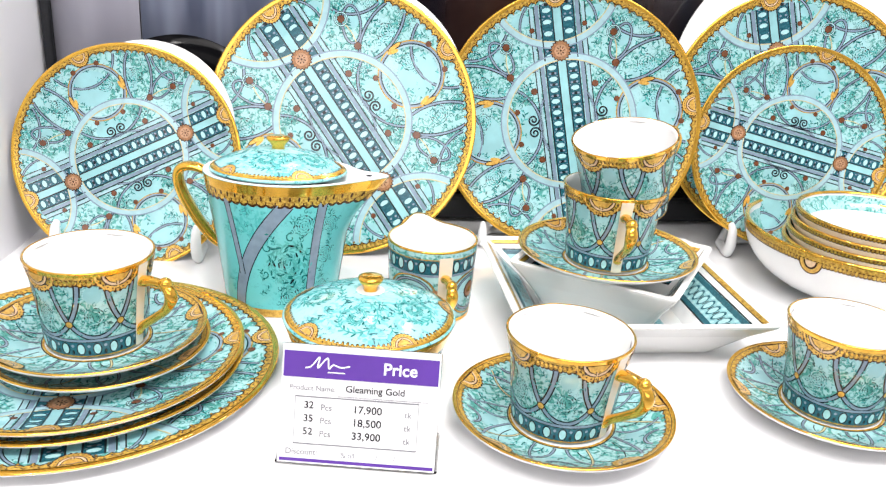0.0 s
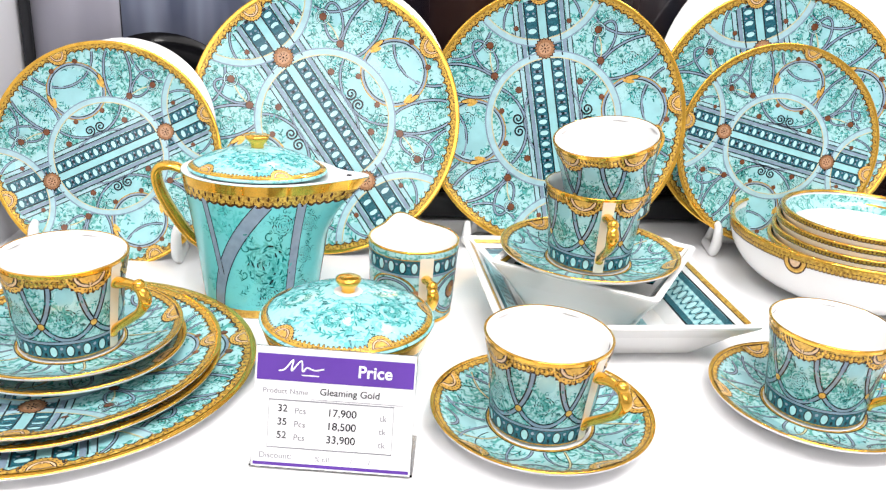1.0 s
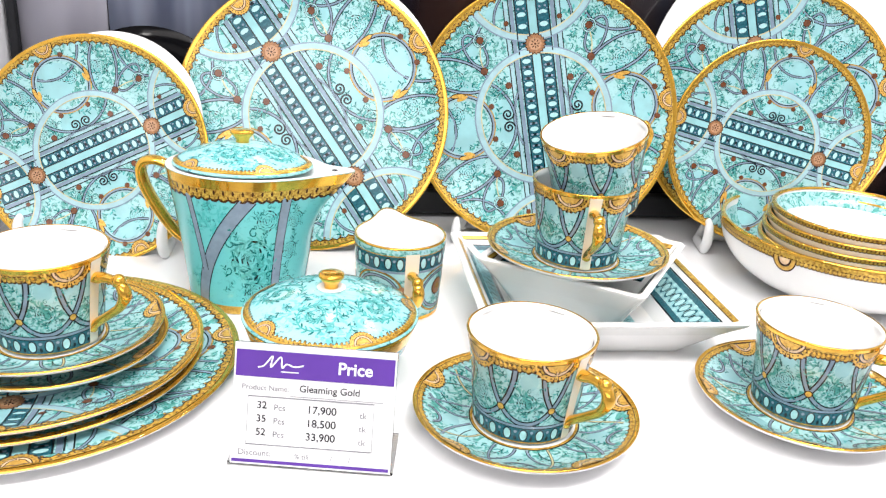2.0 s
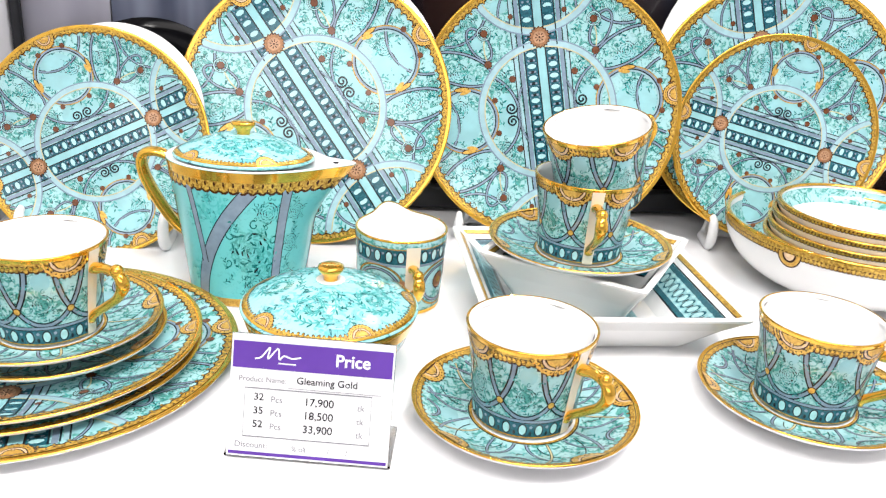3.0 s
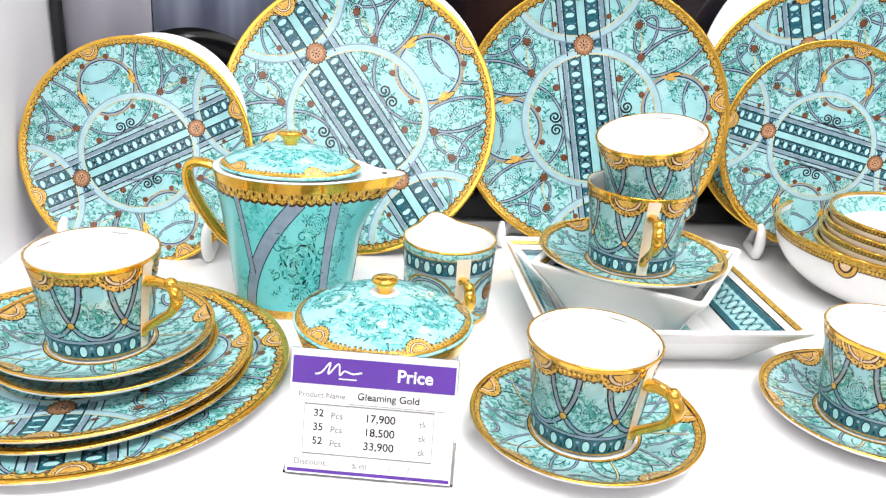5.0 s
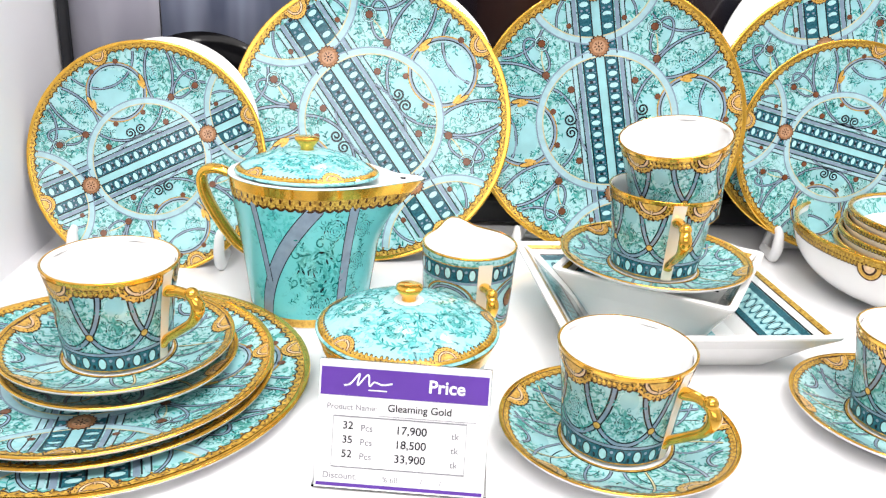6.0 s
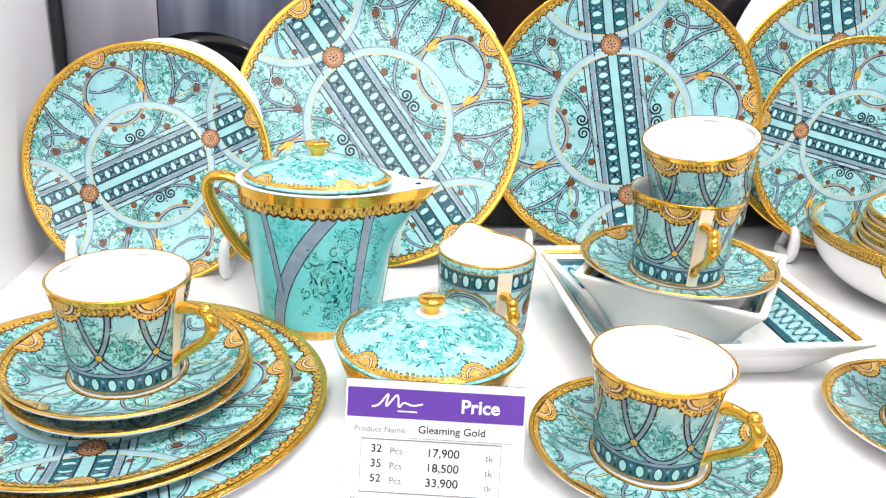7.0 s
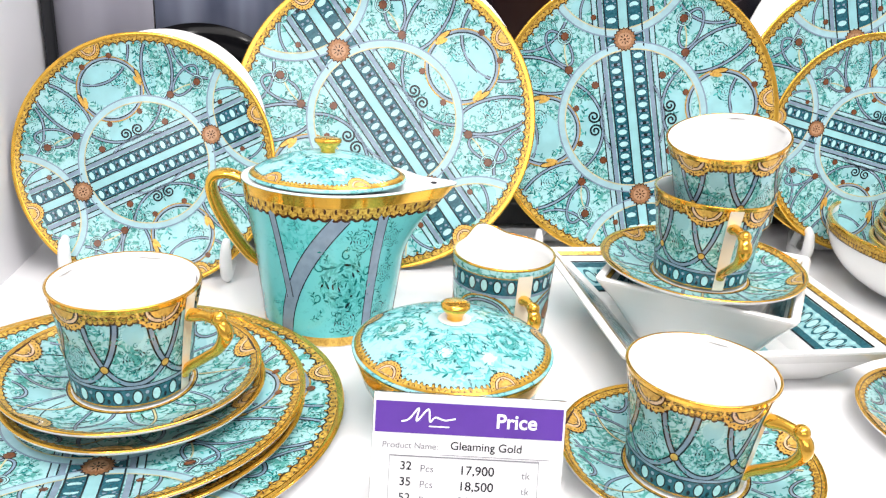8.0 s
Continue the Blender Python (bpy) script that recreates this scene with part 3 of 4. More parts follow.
def saucer_like(name, R, h, label, group, well, category="saucer"):
    """Saucer or underplate: white foot ring round the cup's place, cords running outwards, lace border with palmettes."""
    ob, place = plate_body(name, R, h, label, category, group, TURQ)
    P = Print(place)
    ring = lambda u, v: well + 0.02 < math.hypot(u, v) < 0.87
    P.ellipse("white", (0, 0), well, well, 1, 0, 40)
    P.arc("ring_gold", (0, 0), well, 0.022, 2, n=80)
    P.arc("fan_heart", (0, 0), well + 0.018, 0.010, 3, n=80)
    fans = 5 if R < 0.08 else 6
    wide = 360 / fans
    swing = lambda r0, a0, r1, a1: [((r0 + (r1 - r0) * k / 12) * math.cos(radians(a0 + (a1 - a0) * (k / 12) ** 1.6)), (r0 + (r1 - r0) * k / 12) * math.sin(radians(a0 + (a1 - a0) * (k / 12) ** 1.6))) for k in range(13)]

    def stem(pts, w, core="ribbon"):
        P.strip("ink", pts, w, 2)
        P.strip(core, pts, w * 0.62, 3)

    for i in range(fans):
        m = wide * (i + 0.5) + 10
        c = (0.90 * math.cos(radians(m)), 0.90 * math.sin(radians(m)))
        P.cord(c, 0.135, 0.032, 4, keep=ring)
        P.ellipse("sky", (0.68 * math.cos(radians(m)), 0.68 * math.sin(radians(m))), 0.09, 0.13, 0, m, 16)
        for sy in (-1, 1):
            stem(swing(well + 0.03, m + sy * wide * 0.08, 0.87, m + sy * wide * 0.30), 0.030)
            stem(swing(well + 0.03, m + sy * wide * 0.36, 0.87, m + sy * wide * 0.22), 0.026, "pale_gold" if sy > 0 else "ribbon")
            P.strip("ink", swing(well + 0.06, m + sy * wide * 0.22, 0.80, m + sy * wide * 0.42), 0.009, 2)
    strew(P, 46 if R < 0.08 else 80, well + 0.06, 0.85, 0.105 if R < 0.08 else 0.075, lambda u, v: True, 11)
    lace_border(P, 0.918, 0.972, 84, 5)
    P.arc("fan_heart", (0, 0), 0.960, 0.006, 8, n=120)
    for i in range(fans):
        a = radians(wide * i + 10)
        P.fan((0.955 * math.cos(a), 0.955 * math.sin(a)), 0.150 if R < 0.08 else 0.110, math.degrees(a) + 180, 8, 0.95)
    P.emit(ob)
    return ob


# ---------------------------------------------------------------- cups
def cup_radius(z):
    """Outer radius of the cup at height z."""
    t = z / 0.062
    return 0.0315 + 0.0060 * t + 0.0023 * t ** 4


def ear_handle(ob, r_top, z_top, r_low, z_low, out, w=0.0034):
    pts = spline([(r_top - 0.0008, 0, z_top), (r_top + out * 0.45, 0, z_top + 0.0015), (r_top + out * 0.86, 0, z_top - 0.001), (r_top + out, 0, z_top - 0.0075),
                  (r_top + out * 0.80, 0, z_top - 0.0165), (r_top + out * 0.42, 0, z_low + 0.010), (r_low + 0.0012, 0, z_low + 0.001), (r_low - 0.001, 0, z_low - 0.003)], 7)
    n = len(pts)
    part("handle", tube(pts, [w * (0.80 + 0.35 * math.exp(-((i / n - 0.40) / 0.12) ** 2) + 0.25 * math.exp(-((i / n - 0.05) / 0.06) ** 2)) for i in range(n)], 12, 1.15), GOLD, ob, "bright gilded ear handle")
    bm = bmesh.new()
    bmesh.ops.create_uvsphere(bm, u_segments=14, v_segments=8, radius=w * 1.25, matrix=Matrix.Translation((r_top + out * 0.83, 0, z_top + 0.0012)))
    part("thumb_bead", bm, GOLD, ob)


def tea_cup(name, label, group):
    ob = thing(name, label, "cup", group)
    H = 0.062
    prof = [(0, 0.0016), (0.0235, 0.0016), (0.0245, 0), (0.0268, 0), (0.0285, 0.0016)]
    k0 = len(prof)
    for i in range(1, 15):
        z = 0.0016 + (H - 0.0024) * i / 14
        prof.append((cup_radius(z), z))
    prof += [(cup_radius(H) - 0.0002, H - 0.0003), (cup_radius(H) - 0.0009, H)]
    k1 = len(prof) - 2
    for i in range(12):
        z = H - 0.0008 - (H - 0.010) * i / 11
        prof.append((cup_radius(z) - 0.0020, z))
    prof += [(0.022, 0.006), (0, 0.005)]
    mats = [0] * (k0 - 1) + [1] * (k1 - k0 + 1) + [0] * (len(prof) - 1 - k1)
    part("body", lathe(prof, 96, None, mats), [WHITE, TURQ], ob)
    rr = cup_radius(H)
    part("gilt_rim", lathe([(cup_radius(H - 0.0012) + 0.0001, H - 0.0012), (rr + 0.0001, H - 0.0002), (rr - 0.0008, H + 0.00015), (rr - 0.0014, H - 0.00022)], 96), GOLD, ob)
    K = 0.036

    def place(u, v, lift):
        a, r = u / K, cup_radius(v) + 0.00010 + lift * LIFT * 0.8
        return (r * math.cos(a), r * math.sin(a), v)

    P = Print(place)
    full = 2 * math.pi * K
    line = lambda key, v, w, lift: P.strip(key, [(full * i / 96, v) for i in range(97)], w, lift)
    # arched trellis
    n = 7
    step = full / n
    body = lambda u, v: 0.0135 < v < 0.0535
    for i in range(n):
        u = step * i
        P.cord((u, 0.056), step * 0.75, 0.0040, 2, 180, 360, keep=body, squash=1.66)
        P.ellipse("sky", (u, 0.046), step * 0.16, 0.0065, 0, 0, 14)
        P.ellipse("gold_dot", (u + step / 2, 0.0255), 0.0021, 0.0021, 6, 0, 12)
        P.arc("fan_heart", (u + step / 2, 0.0255), 0.0023, 0.0006, 7)
        scrolls(P, (u, 0.031), 0.0058)
        for du, v, turn in ((-0.30, 0.043, 60), (0.30, 0.043, 120), (0.5, 0.037, 90), (0.30, 0.0195, 30), (-0.30, 0.0195, 150), (0.5, 0.049, 10), (0.0, 0.021, 0)):
            sprig(P, (u + du * step, v), 0.0044, turn + 23 * i, i + int(v * 1000))
    # beaded foot band
    line("ribbon", 0.0140, 0.0018, 4)
    line("ink", 0.0150, 0.0004, 5)
    line("band", 0.0080, 0.0100, 3)
    line("ink", 0.0128, 0.0005, 5)
    line("ring_gold", 0.0026, 0.0009, 5)
    m = 21
    for i in range(m):
        u = full * i / m
        P.ellipse("ink", (u, 0.0078), 0.0031, 0.0045, 4, 0, 14)
        P.ellipse("bead", (u, 0.0078), 0.0023, 0.0036, 5, 0, 12)
        P.ellipse("ribbon", (u + full / m / 2, 0.0100), 0.0011, 0.0011, 5, 0, 8)
        P.ellipse("ink", (u + full / m / 2, 0.0055), 0.0010, 0.0016, 5, 0, 8)
    # lace border below the lip
    line("border", 0.0582, 0.0060, 4)
    line("fan_heart", 0.0562, 0.0004, 6)
    line("gilding", 0.0603, 0.0022, 6)
    ragged = random.Random(3)
    for i in range(88):
        u, d = full * i / 88, ragged.uniform(-0.0007, 0.0007)
        P.ellipse("border_shadow", (u, 0.0544 + d), 0.0017, 0.0022, 3, ragged.uniform(-40, 40), 8)
        P.ellipse("border", (u, 0.0549 + d), 0.0012, 0.0016, 5, ragged.uniform(-40, 40), 8)
        P.ellipse("fan_heart", (u + 0.001, 0.0573), 0.0011, 0.0004, 7, ragged.uniform(-70, 70), 6)
        P.ellipse("gilding", (u, 0.0560), 0.0008, 0.0008, 7, 0, 6)
    for a in (28, 104, 180, 256, 332):
        P.fan((K * radians(a), 0.0592), 0.0128, -90, 7, 0.92)
    # unprinted strip behind the handle
    P.strip("cream", [(0, 0.0015 + 0.0585 * i / 16) for i in range(17)], 0.0085, 14)
    P.emit(ob)
    ear_handle(ob, cup_radius(0.047), 0.0470, cup_radius(0.016), 0.0135, 0.0215, 0.0036)
    return ob


# ---------------------------------------------------------------- setting
S0, YAW = Vector((0.0176, 0.387, 0.0)), 7.2


def shelf_pose(s, n, z, rz=0.0):
    """A pose in the display case: s along its front edge, n inwards, z above the shelf."""
    return pose(S0.x, S0.y, 0, 0, 0, YAW) @ pose(s, n, z, 0, 0, rz)


def structure(name, bm, mat, m, label, smooth=False):
    ob = part(name, bm, mat, None, "", smooth)
    ob.matrix_world = m
    return tagged(ob, label, name.split("_")[0], "", "structure")


structure("shelf_board", box((1.9, 0.56, 0.05), (0.45, 0.27, -0.025), 0.006, 3), TABLE, shelf_pose(0, 0, 0), "white glossy laminated display shelf", True)
structure("fascia", box((1.9, 0.02, 0.60), (0.45, 0.022, -0.352)), PAINT, shelf_pose(0, 0, 0), "white painted front below the display shelf")
structure("wall_left", box((0.03, 0.54, 0.75), (-0.015, -0.200, 0.375)), PAINT, shelf_pose(-0.333, 0.472, 0, -5), "white painted side wall of the display case")
structure("wall_right", box((0.03, 0.54, 0.75), (1.3, 0.272, 0.375)), PAINT, shelf_pose(0, 0, 0), "white painted side wall of the display case")
structure("wall_back", box((1.7, 0.03, 0.75), (0.47, 0.500, 0.375)), PAINT, shelf_pose(0, 0, 0), "white painted rear wall of the display case")
structure("case_top", box((1.75, 0.30, 0.03), (0.47, 0.44, 0.765)), PAINT, shelf_pose(0, 0, 0), "white painted top board of the display case")
structure("floor", box((7, 7, 0.05), (0, 0, -0.925)), PAINT, pose(0, -1.5, 0), "pale shop floor")
structure("ceiling", box((7, 7, 0.05), (0, 0, 2.1)), PAINT, pose(0, -1.5, 0), "white shop ceiling")
structure("wall_south", box((7, 0.05, 3.0), (0, -3.4, 0.6)), PAINT, pose(0, -1.5, 0), "pale shop wall opposite the display")
structure("wall_west", box((0.05, 7, 3.0), (-3.4, 0, 0.6)), PAINT, pose(0, -1.5, 0), "pale shop wall")
structure("wall_east", box((0.05, 7, 3.0), (3.4, 0, 0.6)), PAINT, pose(0, -1.5, 0), "pale shop wall")
structure("wall_north", box((7, 0.05, 3.0), (0, 2.75, 0.6)), PAINT, pose(0, -1.5, 0), "pale shop wall behind the display case")

# dark glazed rear panel with a charcoal frame
panel = thing("rear_glass_panel", "dark grey and navy glass panel in a charcoal frame", "panel", "", "structure")
panel.matrix_world = shelf_pose(0, 0.470, 0)
part("frame_post", box((0.009, 0.012, 0.70), (-0.3268, -0.002, 0.355), 0.002), FRAME, panel)
part("frame_post", box((0.014, 0.020, 0.70), (0.618, -0.004, 0.355), 0.002), FRAME, panel)
part("frame_rail", box((0.933, 0.020, 0.022), (0.1440, -0.004, 0.0145), 0.002), FRAME, panel)
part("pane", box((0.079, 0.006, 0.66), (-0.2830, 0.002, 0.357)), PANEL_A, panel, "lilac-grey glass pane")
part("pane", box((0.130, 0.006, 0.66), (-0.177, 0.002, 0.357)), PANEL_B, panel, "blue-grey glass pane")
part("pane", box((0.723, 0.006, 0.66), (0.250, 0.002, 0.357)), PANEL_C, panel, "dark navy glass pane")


def dark_plate(label, m, R, mat):
    ob = tagged(part("serving_plate", lathe([(0, 0.001), (0.55 * R, 0.001), (0.6 * R, 0.003), (R, 0.016), (0.995 * R, 0.018), (0.62 * R, 0.006), (0, 0.005)], 72), mat), label, "plate")
    ob.matrix_world = m
    return ob


dark_plate("black glazed plate leaning against the glass panel", pose(-0.238, 0.802, 0.0990, 84, 0, 7), 0.086, BLACK)

# ---------------------------------------------------------------- plates on easels
def facing(C, A, B, turn, h):
    m = pose(C[0], C[1], C[2], 90 - B, 0, A)
    return m @ pose(0, 0, -h, 0, 0, turn)


dinner = show_plate("dinner_plate", 0.125, 0.014, "turquoise dinner plate with gold rim and beaded bar on an easel", "upright plates")
dinner.matrix_world = facing((-0.0842, 0.7685, 0.1206), -1.0, 17.0, 37, 0.014)
copy_thing(dinner, facing((0.1322, 0.7974, 0.1250), -3.0, 9.0, 12, 0.014))
copy_thing(dinner, facing((0.3580, 0.8280, 0.1345), -3.0, 11.0, 17, 0.014))
dessert = show_plate("dessert_plate", 0.099, 0.012, "smaller turquoise plate with gold rim and beaded bar on an easel", "upright plates")
dessert.matrix_world = facing((-0.2660, 0.7170, 0.0880), 3.5, 14.8, -64, 0.012)
copy_thing(dessert, facing((0.3535, 0.8010, 0.1108), 0.0, 9.0, 77, 0.012))
dark_plate("plain white porcelain plate behind the turquoise one", facing((-0.2545, 0.7420, 0.1095), 3, 14, 0, 0.018), 0.0775, WHITE)
dark_plate("plain white porcelain plate behind the turquoise one", facing((-0.0790, 0.7960, 0.1345), -6, 16, 0, 0.018), 0.1120, WHITE)
dark_plate("plain white porcelain plate behind the turquoise one", facing((0.3820, 0.8650, 0.1600), -3, 8, 0, 0.018), 0.140, WHITE)


def easel(label, half, tall=1.0):
    ob = thing("plate_easel", label, "easel", "white plate easels")
    for s in (-1, 1):
        x = half * s
        hook = spline([(x, 0.016, 0.0045), (x, -0.004, 0.0045), (x, -0.013, 0.0060), (x, -0.0185, 0.0150 * tall), (x, -0.0175, 0.0260 * tall), (x, -0.0150, 0.0310 * tall), (x, -0.0110, 0.0325 * tall)], 6)
        n = len(hook)
        part("hook", tube(hook, [0.0042 + 0.0022 * math.sin(math.pi * min(1, i / n * 1.15)) for i in range(n)], 12, 0.75, (1, 0, 0)), PLASTIC, ob)
        part("foot_rail", tube([(x, 0.012, 0.0048), (x * 0.6, 0.062, 0.0048)], 0.0044, 8, 1.0, (1, 0, 0)), PLASTIC, ob)
        part("upright", tube([(x * 0.96, 0.016, 0.005), (x * 0.5, 0.036, 0.070), (x * 0.3, 0.044, 0.100)], 0.0040, 8, 1.0, (1, 0, 0)), PLASTIC, ob)
        part("strut", tube([(x * 0.5, 0.036, 0.070), (x * 0.6, 0.060, 0.005)], 0.0034, 8, 1.0, (1, 0, 0)), PLASTIC, ob)
    part("cross_bar", tube([(-half * 0.95, 0.024, 0.0048), (half * 0.95, 0.024, 0.0048)], 0.0036, 8, 1.0, (0, 1, 0)), PLASTIC, ob)
    return ob


first = easel("white plastic easel holding a small upright plate", 0.060)
first.matrix_world = pose(-0.2630, 0.706, 0, 0, 0, 3.5)
copy_thing(first, pose(0.3640, 0.800, 0, 0, 0, 0))
wide = easel("wide white plastic easel holding an upright dinner plate", 0.076, 0.66)
wide.matrix_world = pose(-0.0846, 0.752, 0, 0, 0, -1)
copy_thing(wide, pose(0.1322, 0.788, 0, 0, 0, -3))

# ---------------------------------------------------------------- cups and saucers
SAUCER_H, WELL = 0.0165, 0.0052
saucer = saucer_like("saucer", 0.0704, SAUCER_H, "turquoise saucer with gold lace border standing on the shelf", "saucers", 0.47)
cup = tea_cup("tea_cup", "turquoise tea cup with gold lace rim and gilded handle", "tea cups")


def cup_set(x, y, z, handle, turn, with_cup=True):
    """A saucer whose foot is at z and, on it, a cup whose handle points along the given direction."""
    out = [(saucer, pose(x, y, z, 0, 0, turn))]
    if with_cup:
        out.append((cup, pose(x, y, z + WELL, 0, 0, handle)))
    return out


saucer.matrix_world = pose(0.0930, 0.4620, 0, 0, 0, 0)
cup.matrix_world = pose(0.0925, 0.4630, WELL, 0, 0, -45)
for ob, m in cup_set(0.2835, 0.4980, 0, -35, 25):
    copy_thing(ob, m)
for ob, m in cup_set(-0.2138, 0.4990, 0.0210, -17, 15):
    tagged(copy_thing(ob, m), "turquoise cup on top of the stack of plates" if ob is cup else "turquoise saucer with gold border topping a stack of plates")
tagged(copy_thing(saucer, pose(-0.2115, 0.4975, 0.0120, 0, 0, 50)), "turquoise saucer with gold lace border within a stack of plates")
for ob, m in cup_set(0.1440, 0.6210, 0.0490, -87, 40):
    tagged(copy_thing(ob, m), "turquoise tea cup carrying a second cup" if ob is cup else "turquoise saucer with gold border lying on a small tray")
up = Vector((-0.17, -0.147, 0.974)).normalized()
tilt = Vector((0, 0, 1)).rotation_difference(up).to_matrix().to_4x4()
top_cup = copy_thing(cup, Matrix.Translation(Vector((0.1450, 0.6168, 0.1553)) - up * 0.062) @ tilt @ pose(0, 0, 0, 0, 0, 36))
tagged(top_cup, "turquoise tea cup tilted inside the cup below it")

# stacked plates
stack_a = show_plate("side_plate", 0.1070, 0.0160, "turquoise side plate with gold rim and beaded bar in a stack", "stacked plates")
stack_a.matrix_world = pose(-0.2250, 0.4930, 0.0085, 0, 0, 12)
copy_thing(stack_a, pose(-0.2255, 0.4935, 0.0010, 0, 0, 65))
big = show_plate("dinner_plate", 0.1310, 0.0110, "large turquoise plate with gold rim under a stack of plates", "stacked plates")
big.matrix_world = pose(-0.2275, 0.5000, 0.0, 0, 0, 20)


# ---------------------------------------------------------------- teapot
def teapot():
    ob = thing("teapot", "turquoise porcelain teapot with gold band, gilded handle and white spout", "teapot")
    H, RB, RT = 0.1065, 0.0450, 0.0610
    BEAK = radians(-12)

    def radius(a, z):
        t = max(0.0, z / H)
        r = RB + (RT - RB) * (0.82 * t + 0.18 * t ** 3)
        d = (a - BEAK + math.pi) % (2 * math.pi) - math.pi
        beak = math.exp(-(abs(d) / 0.27) ** 1.5) * max(0.0, (t - 0.45) / 0.55) ** 2
        return r * (1 + 0.44 * beak)

    depth = lambda z: 1.06 - 0.34 * min(1.0, max(0.0, z / H)) ** 0.8

    def bend():
        def f(a, r, z):
            q = radius(a, z) * r if r > 0 else 0
            d = (a - BEAK + math.pi) % (2 * math.pi) - math.pi
            k = math.exp(-(d / 0.28) ** 2)
            return (q * math.cos(a), q * math.sin(a) * depth(z), z + 0.0035 * k * max(0.0, r - 0.85) / 0.15 * max(0.0, z / H - 0.9) / 0.1)
        return f

    prof = [(0, 0.002), (0.9, 0.002), (0.93, 0.0), (0.99, 0.0), (1.0, 0.0015)] + [(1.0, 0.0015 + (H - 0.0015) * i / 24) for i in range(1, 25)]
    k = len(prof) - 1
    prof += [(0.985, H + 0.0012), (0.955, H + 0.0008), (0.90, H - 0.001), (0.86, H - 0.001), (0.84, H - 0.006), (0, H - 0.007)]
    part("body", lathe(prof, 128, bend(), [0] * 4 + [1] * (k - 4) + [0] * (len(prof) - 1 - k)), [WHITE, POT], ob)
    K = 0.055

    def place(u, v, lift):
        a = u / K
        r = radius(a, v) + 0.00012 + lift * LIFT
        d = (a - BEAK + math.pi) % (2 * math.pi) - math.pi
        return (r * math.cos(a), r * math.sin(a) * depth(v), v + 0.0035 * math.exp(-(d / 0.28) ** 2) * max(0.0, v / H - 0.9) / 0.1)

    P = Print(place)
    full = 2 * math.pi * K
    line = lambda key, v, w, lift: P.strip(key, [(full * i / 128, v) for i in range(129)], w, lift)
    line("fan", 0.0042, 0.0062, 3)
    line("gilding", 0.1027, 0.0072, 6)
    line("border", 0.0968, 0.0050, 5)
    for i in range(52):
        u = full * i / 52
        P.ellipse("border_shadow", (u, 0.0934), 0.0040, 0.0040, 3, 0, 10)
        P.star("border", (u, 0.0943), 0.0034, 6, 6, 0.2)
        P.ellipse("fan_heart", (u, 0.0968), 0.0009, 0.0020, 7, 0, 6)
    body = lambda u, v: 0.007 < v < 0.0885
    # wide ribbons: a leaning stem that forks, and tall arcs
    for a0 in (-85, 35, 155):
        u = radians(a0) * K
        for key, w, lift in (("ink", 0.0112, 3), ("ribbon", 0.0098, 4)):
            P.strip(key, [(u - 0.036 + 0.043 * (i / 20) ** 1.7, 0.007 + 0.086 * i / 20) for i in range(21)], w, lift)
        for key, w, lift in (("ink", 0.0056, 3), ("ribbon", 0.0044, 4)):
            P.strip(key, [(u - 0.031 - 0.010 * i / 20, 0.034 + 0.059 * i / 20) for i in range(21)], w, lift)
        for key, w, lift in (("ink", 0.0082, 3), ("ribbon", 0.0070, 4)):
            P.strip(key, [(u + 0.030 + 0.004 * (i / 20) ** 2, 0.007 + 0.086 * i / 20) for i in range(21)], w, lift)
        scrolls(P, (u + 0.008, 0.045), 0.0145)
        acanthus(P, (u + 0.008, 0.045), 0.0205, 1, a0, 0.05)
        for du, v, turn in ((0.018, 0.064, 40), (-0.004, 0.066, 110), (0.024, 0.028, 70), (-0.010, 0.022, 20), (0.014, 0.080, 0), (-0.012, 0.036, 80), (0.040, 0.036, 90), (0.045, 0.062, 80), (0.041, 0.086, 100)):
            sprig(P, (u + du, v), 0.0056, turn, int(v * 1000))
        scrolls(P, (u + 0.012, 0.018), 0.0080)
        scrolls(P, (u + 0.020, 0.076), 0.0075)
        scrolls(P, (u + 0.042, 0.050), 0.0065)
        scrolls(P, (u + 0.044, 0.075), 0.0060)
        scrolls(P, (u + 0.042, 0.022), 0.0060)
    P.emit(ob)
    # lid
    rs, zs = [0, 0.012, 0.024, 0.036, 0.046, 0.053, 0.0565], [0.0190, 0.0186, 0.0168, 0.0132, 0.0086, 0.0044, 0.0020]
    lid = part("lid", lathe([(0, -0.001), (0.0555, -0.001), (0.0572, 0.0), (0.0575, 0.0010), (0.0565, 0.0020)] + list(zip(rs[::-1], zs[::-1]))[1:], 96), TURQ_SCROLL, ob, "domed turquoise lid with gold lace edge")
    lid.location = (-0.0025, 0.003, H - 0.0001)
    lid.scale = (0.945, 0.66, 0.92)
    LP = Print(lambda u, v, lift: (u, v, float(np.interp(math.hypot(u, v), rs, zs)) + 0.00025 + lift * LIFT))
    lid_edge(LP, 0.0565, lid)
    LP.emit(lid)
    part("knob", lathe([(0.0054, 0.0), (0.0052, 0.0025), (0.0072, 0.0055), (0.0098, 0.0082), (0.0098, 0.0104), (0.0075, 0.0112), (0, 0.0110)], 36), GOLD, lid, "gilded knob").location = (0, 0, 0.0186)
    # flat dark disc in place of the spout's shaded opening
    part("dark_spout_disc", lathe([(0.0, 0.0004), (0.0022, 0.0004), (0.0022, 0.0), (0, 0)], 16), TEXT, ob).location = (0.072 * math.cos(BEAK), 0.072 * math.sin(BEAK) * 0.72, H + 0.0030)
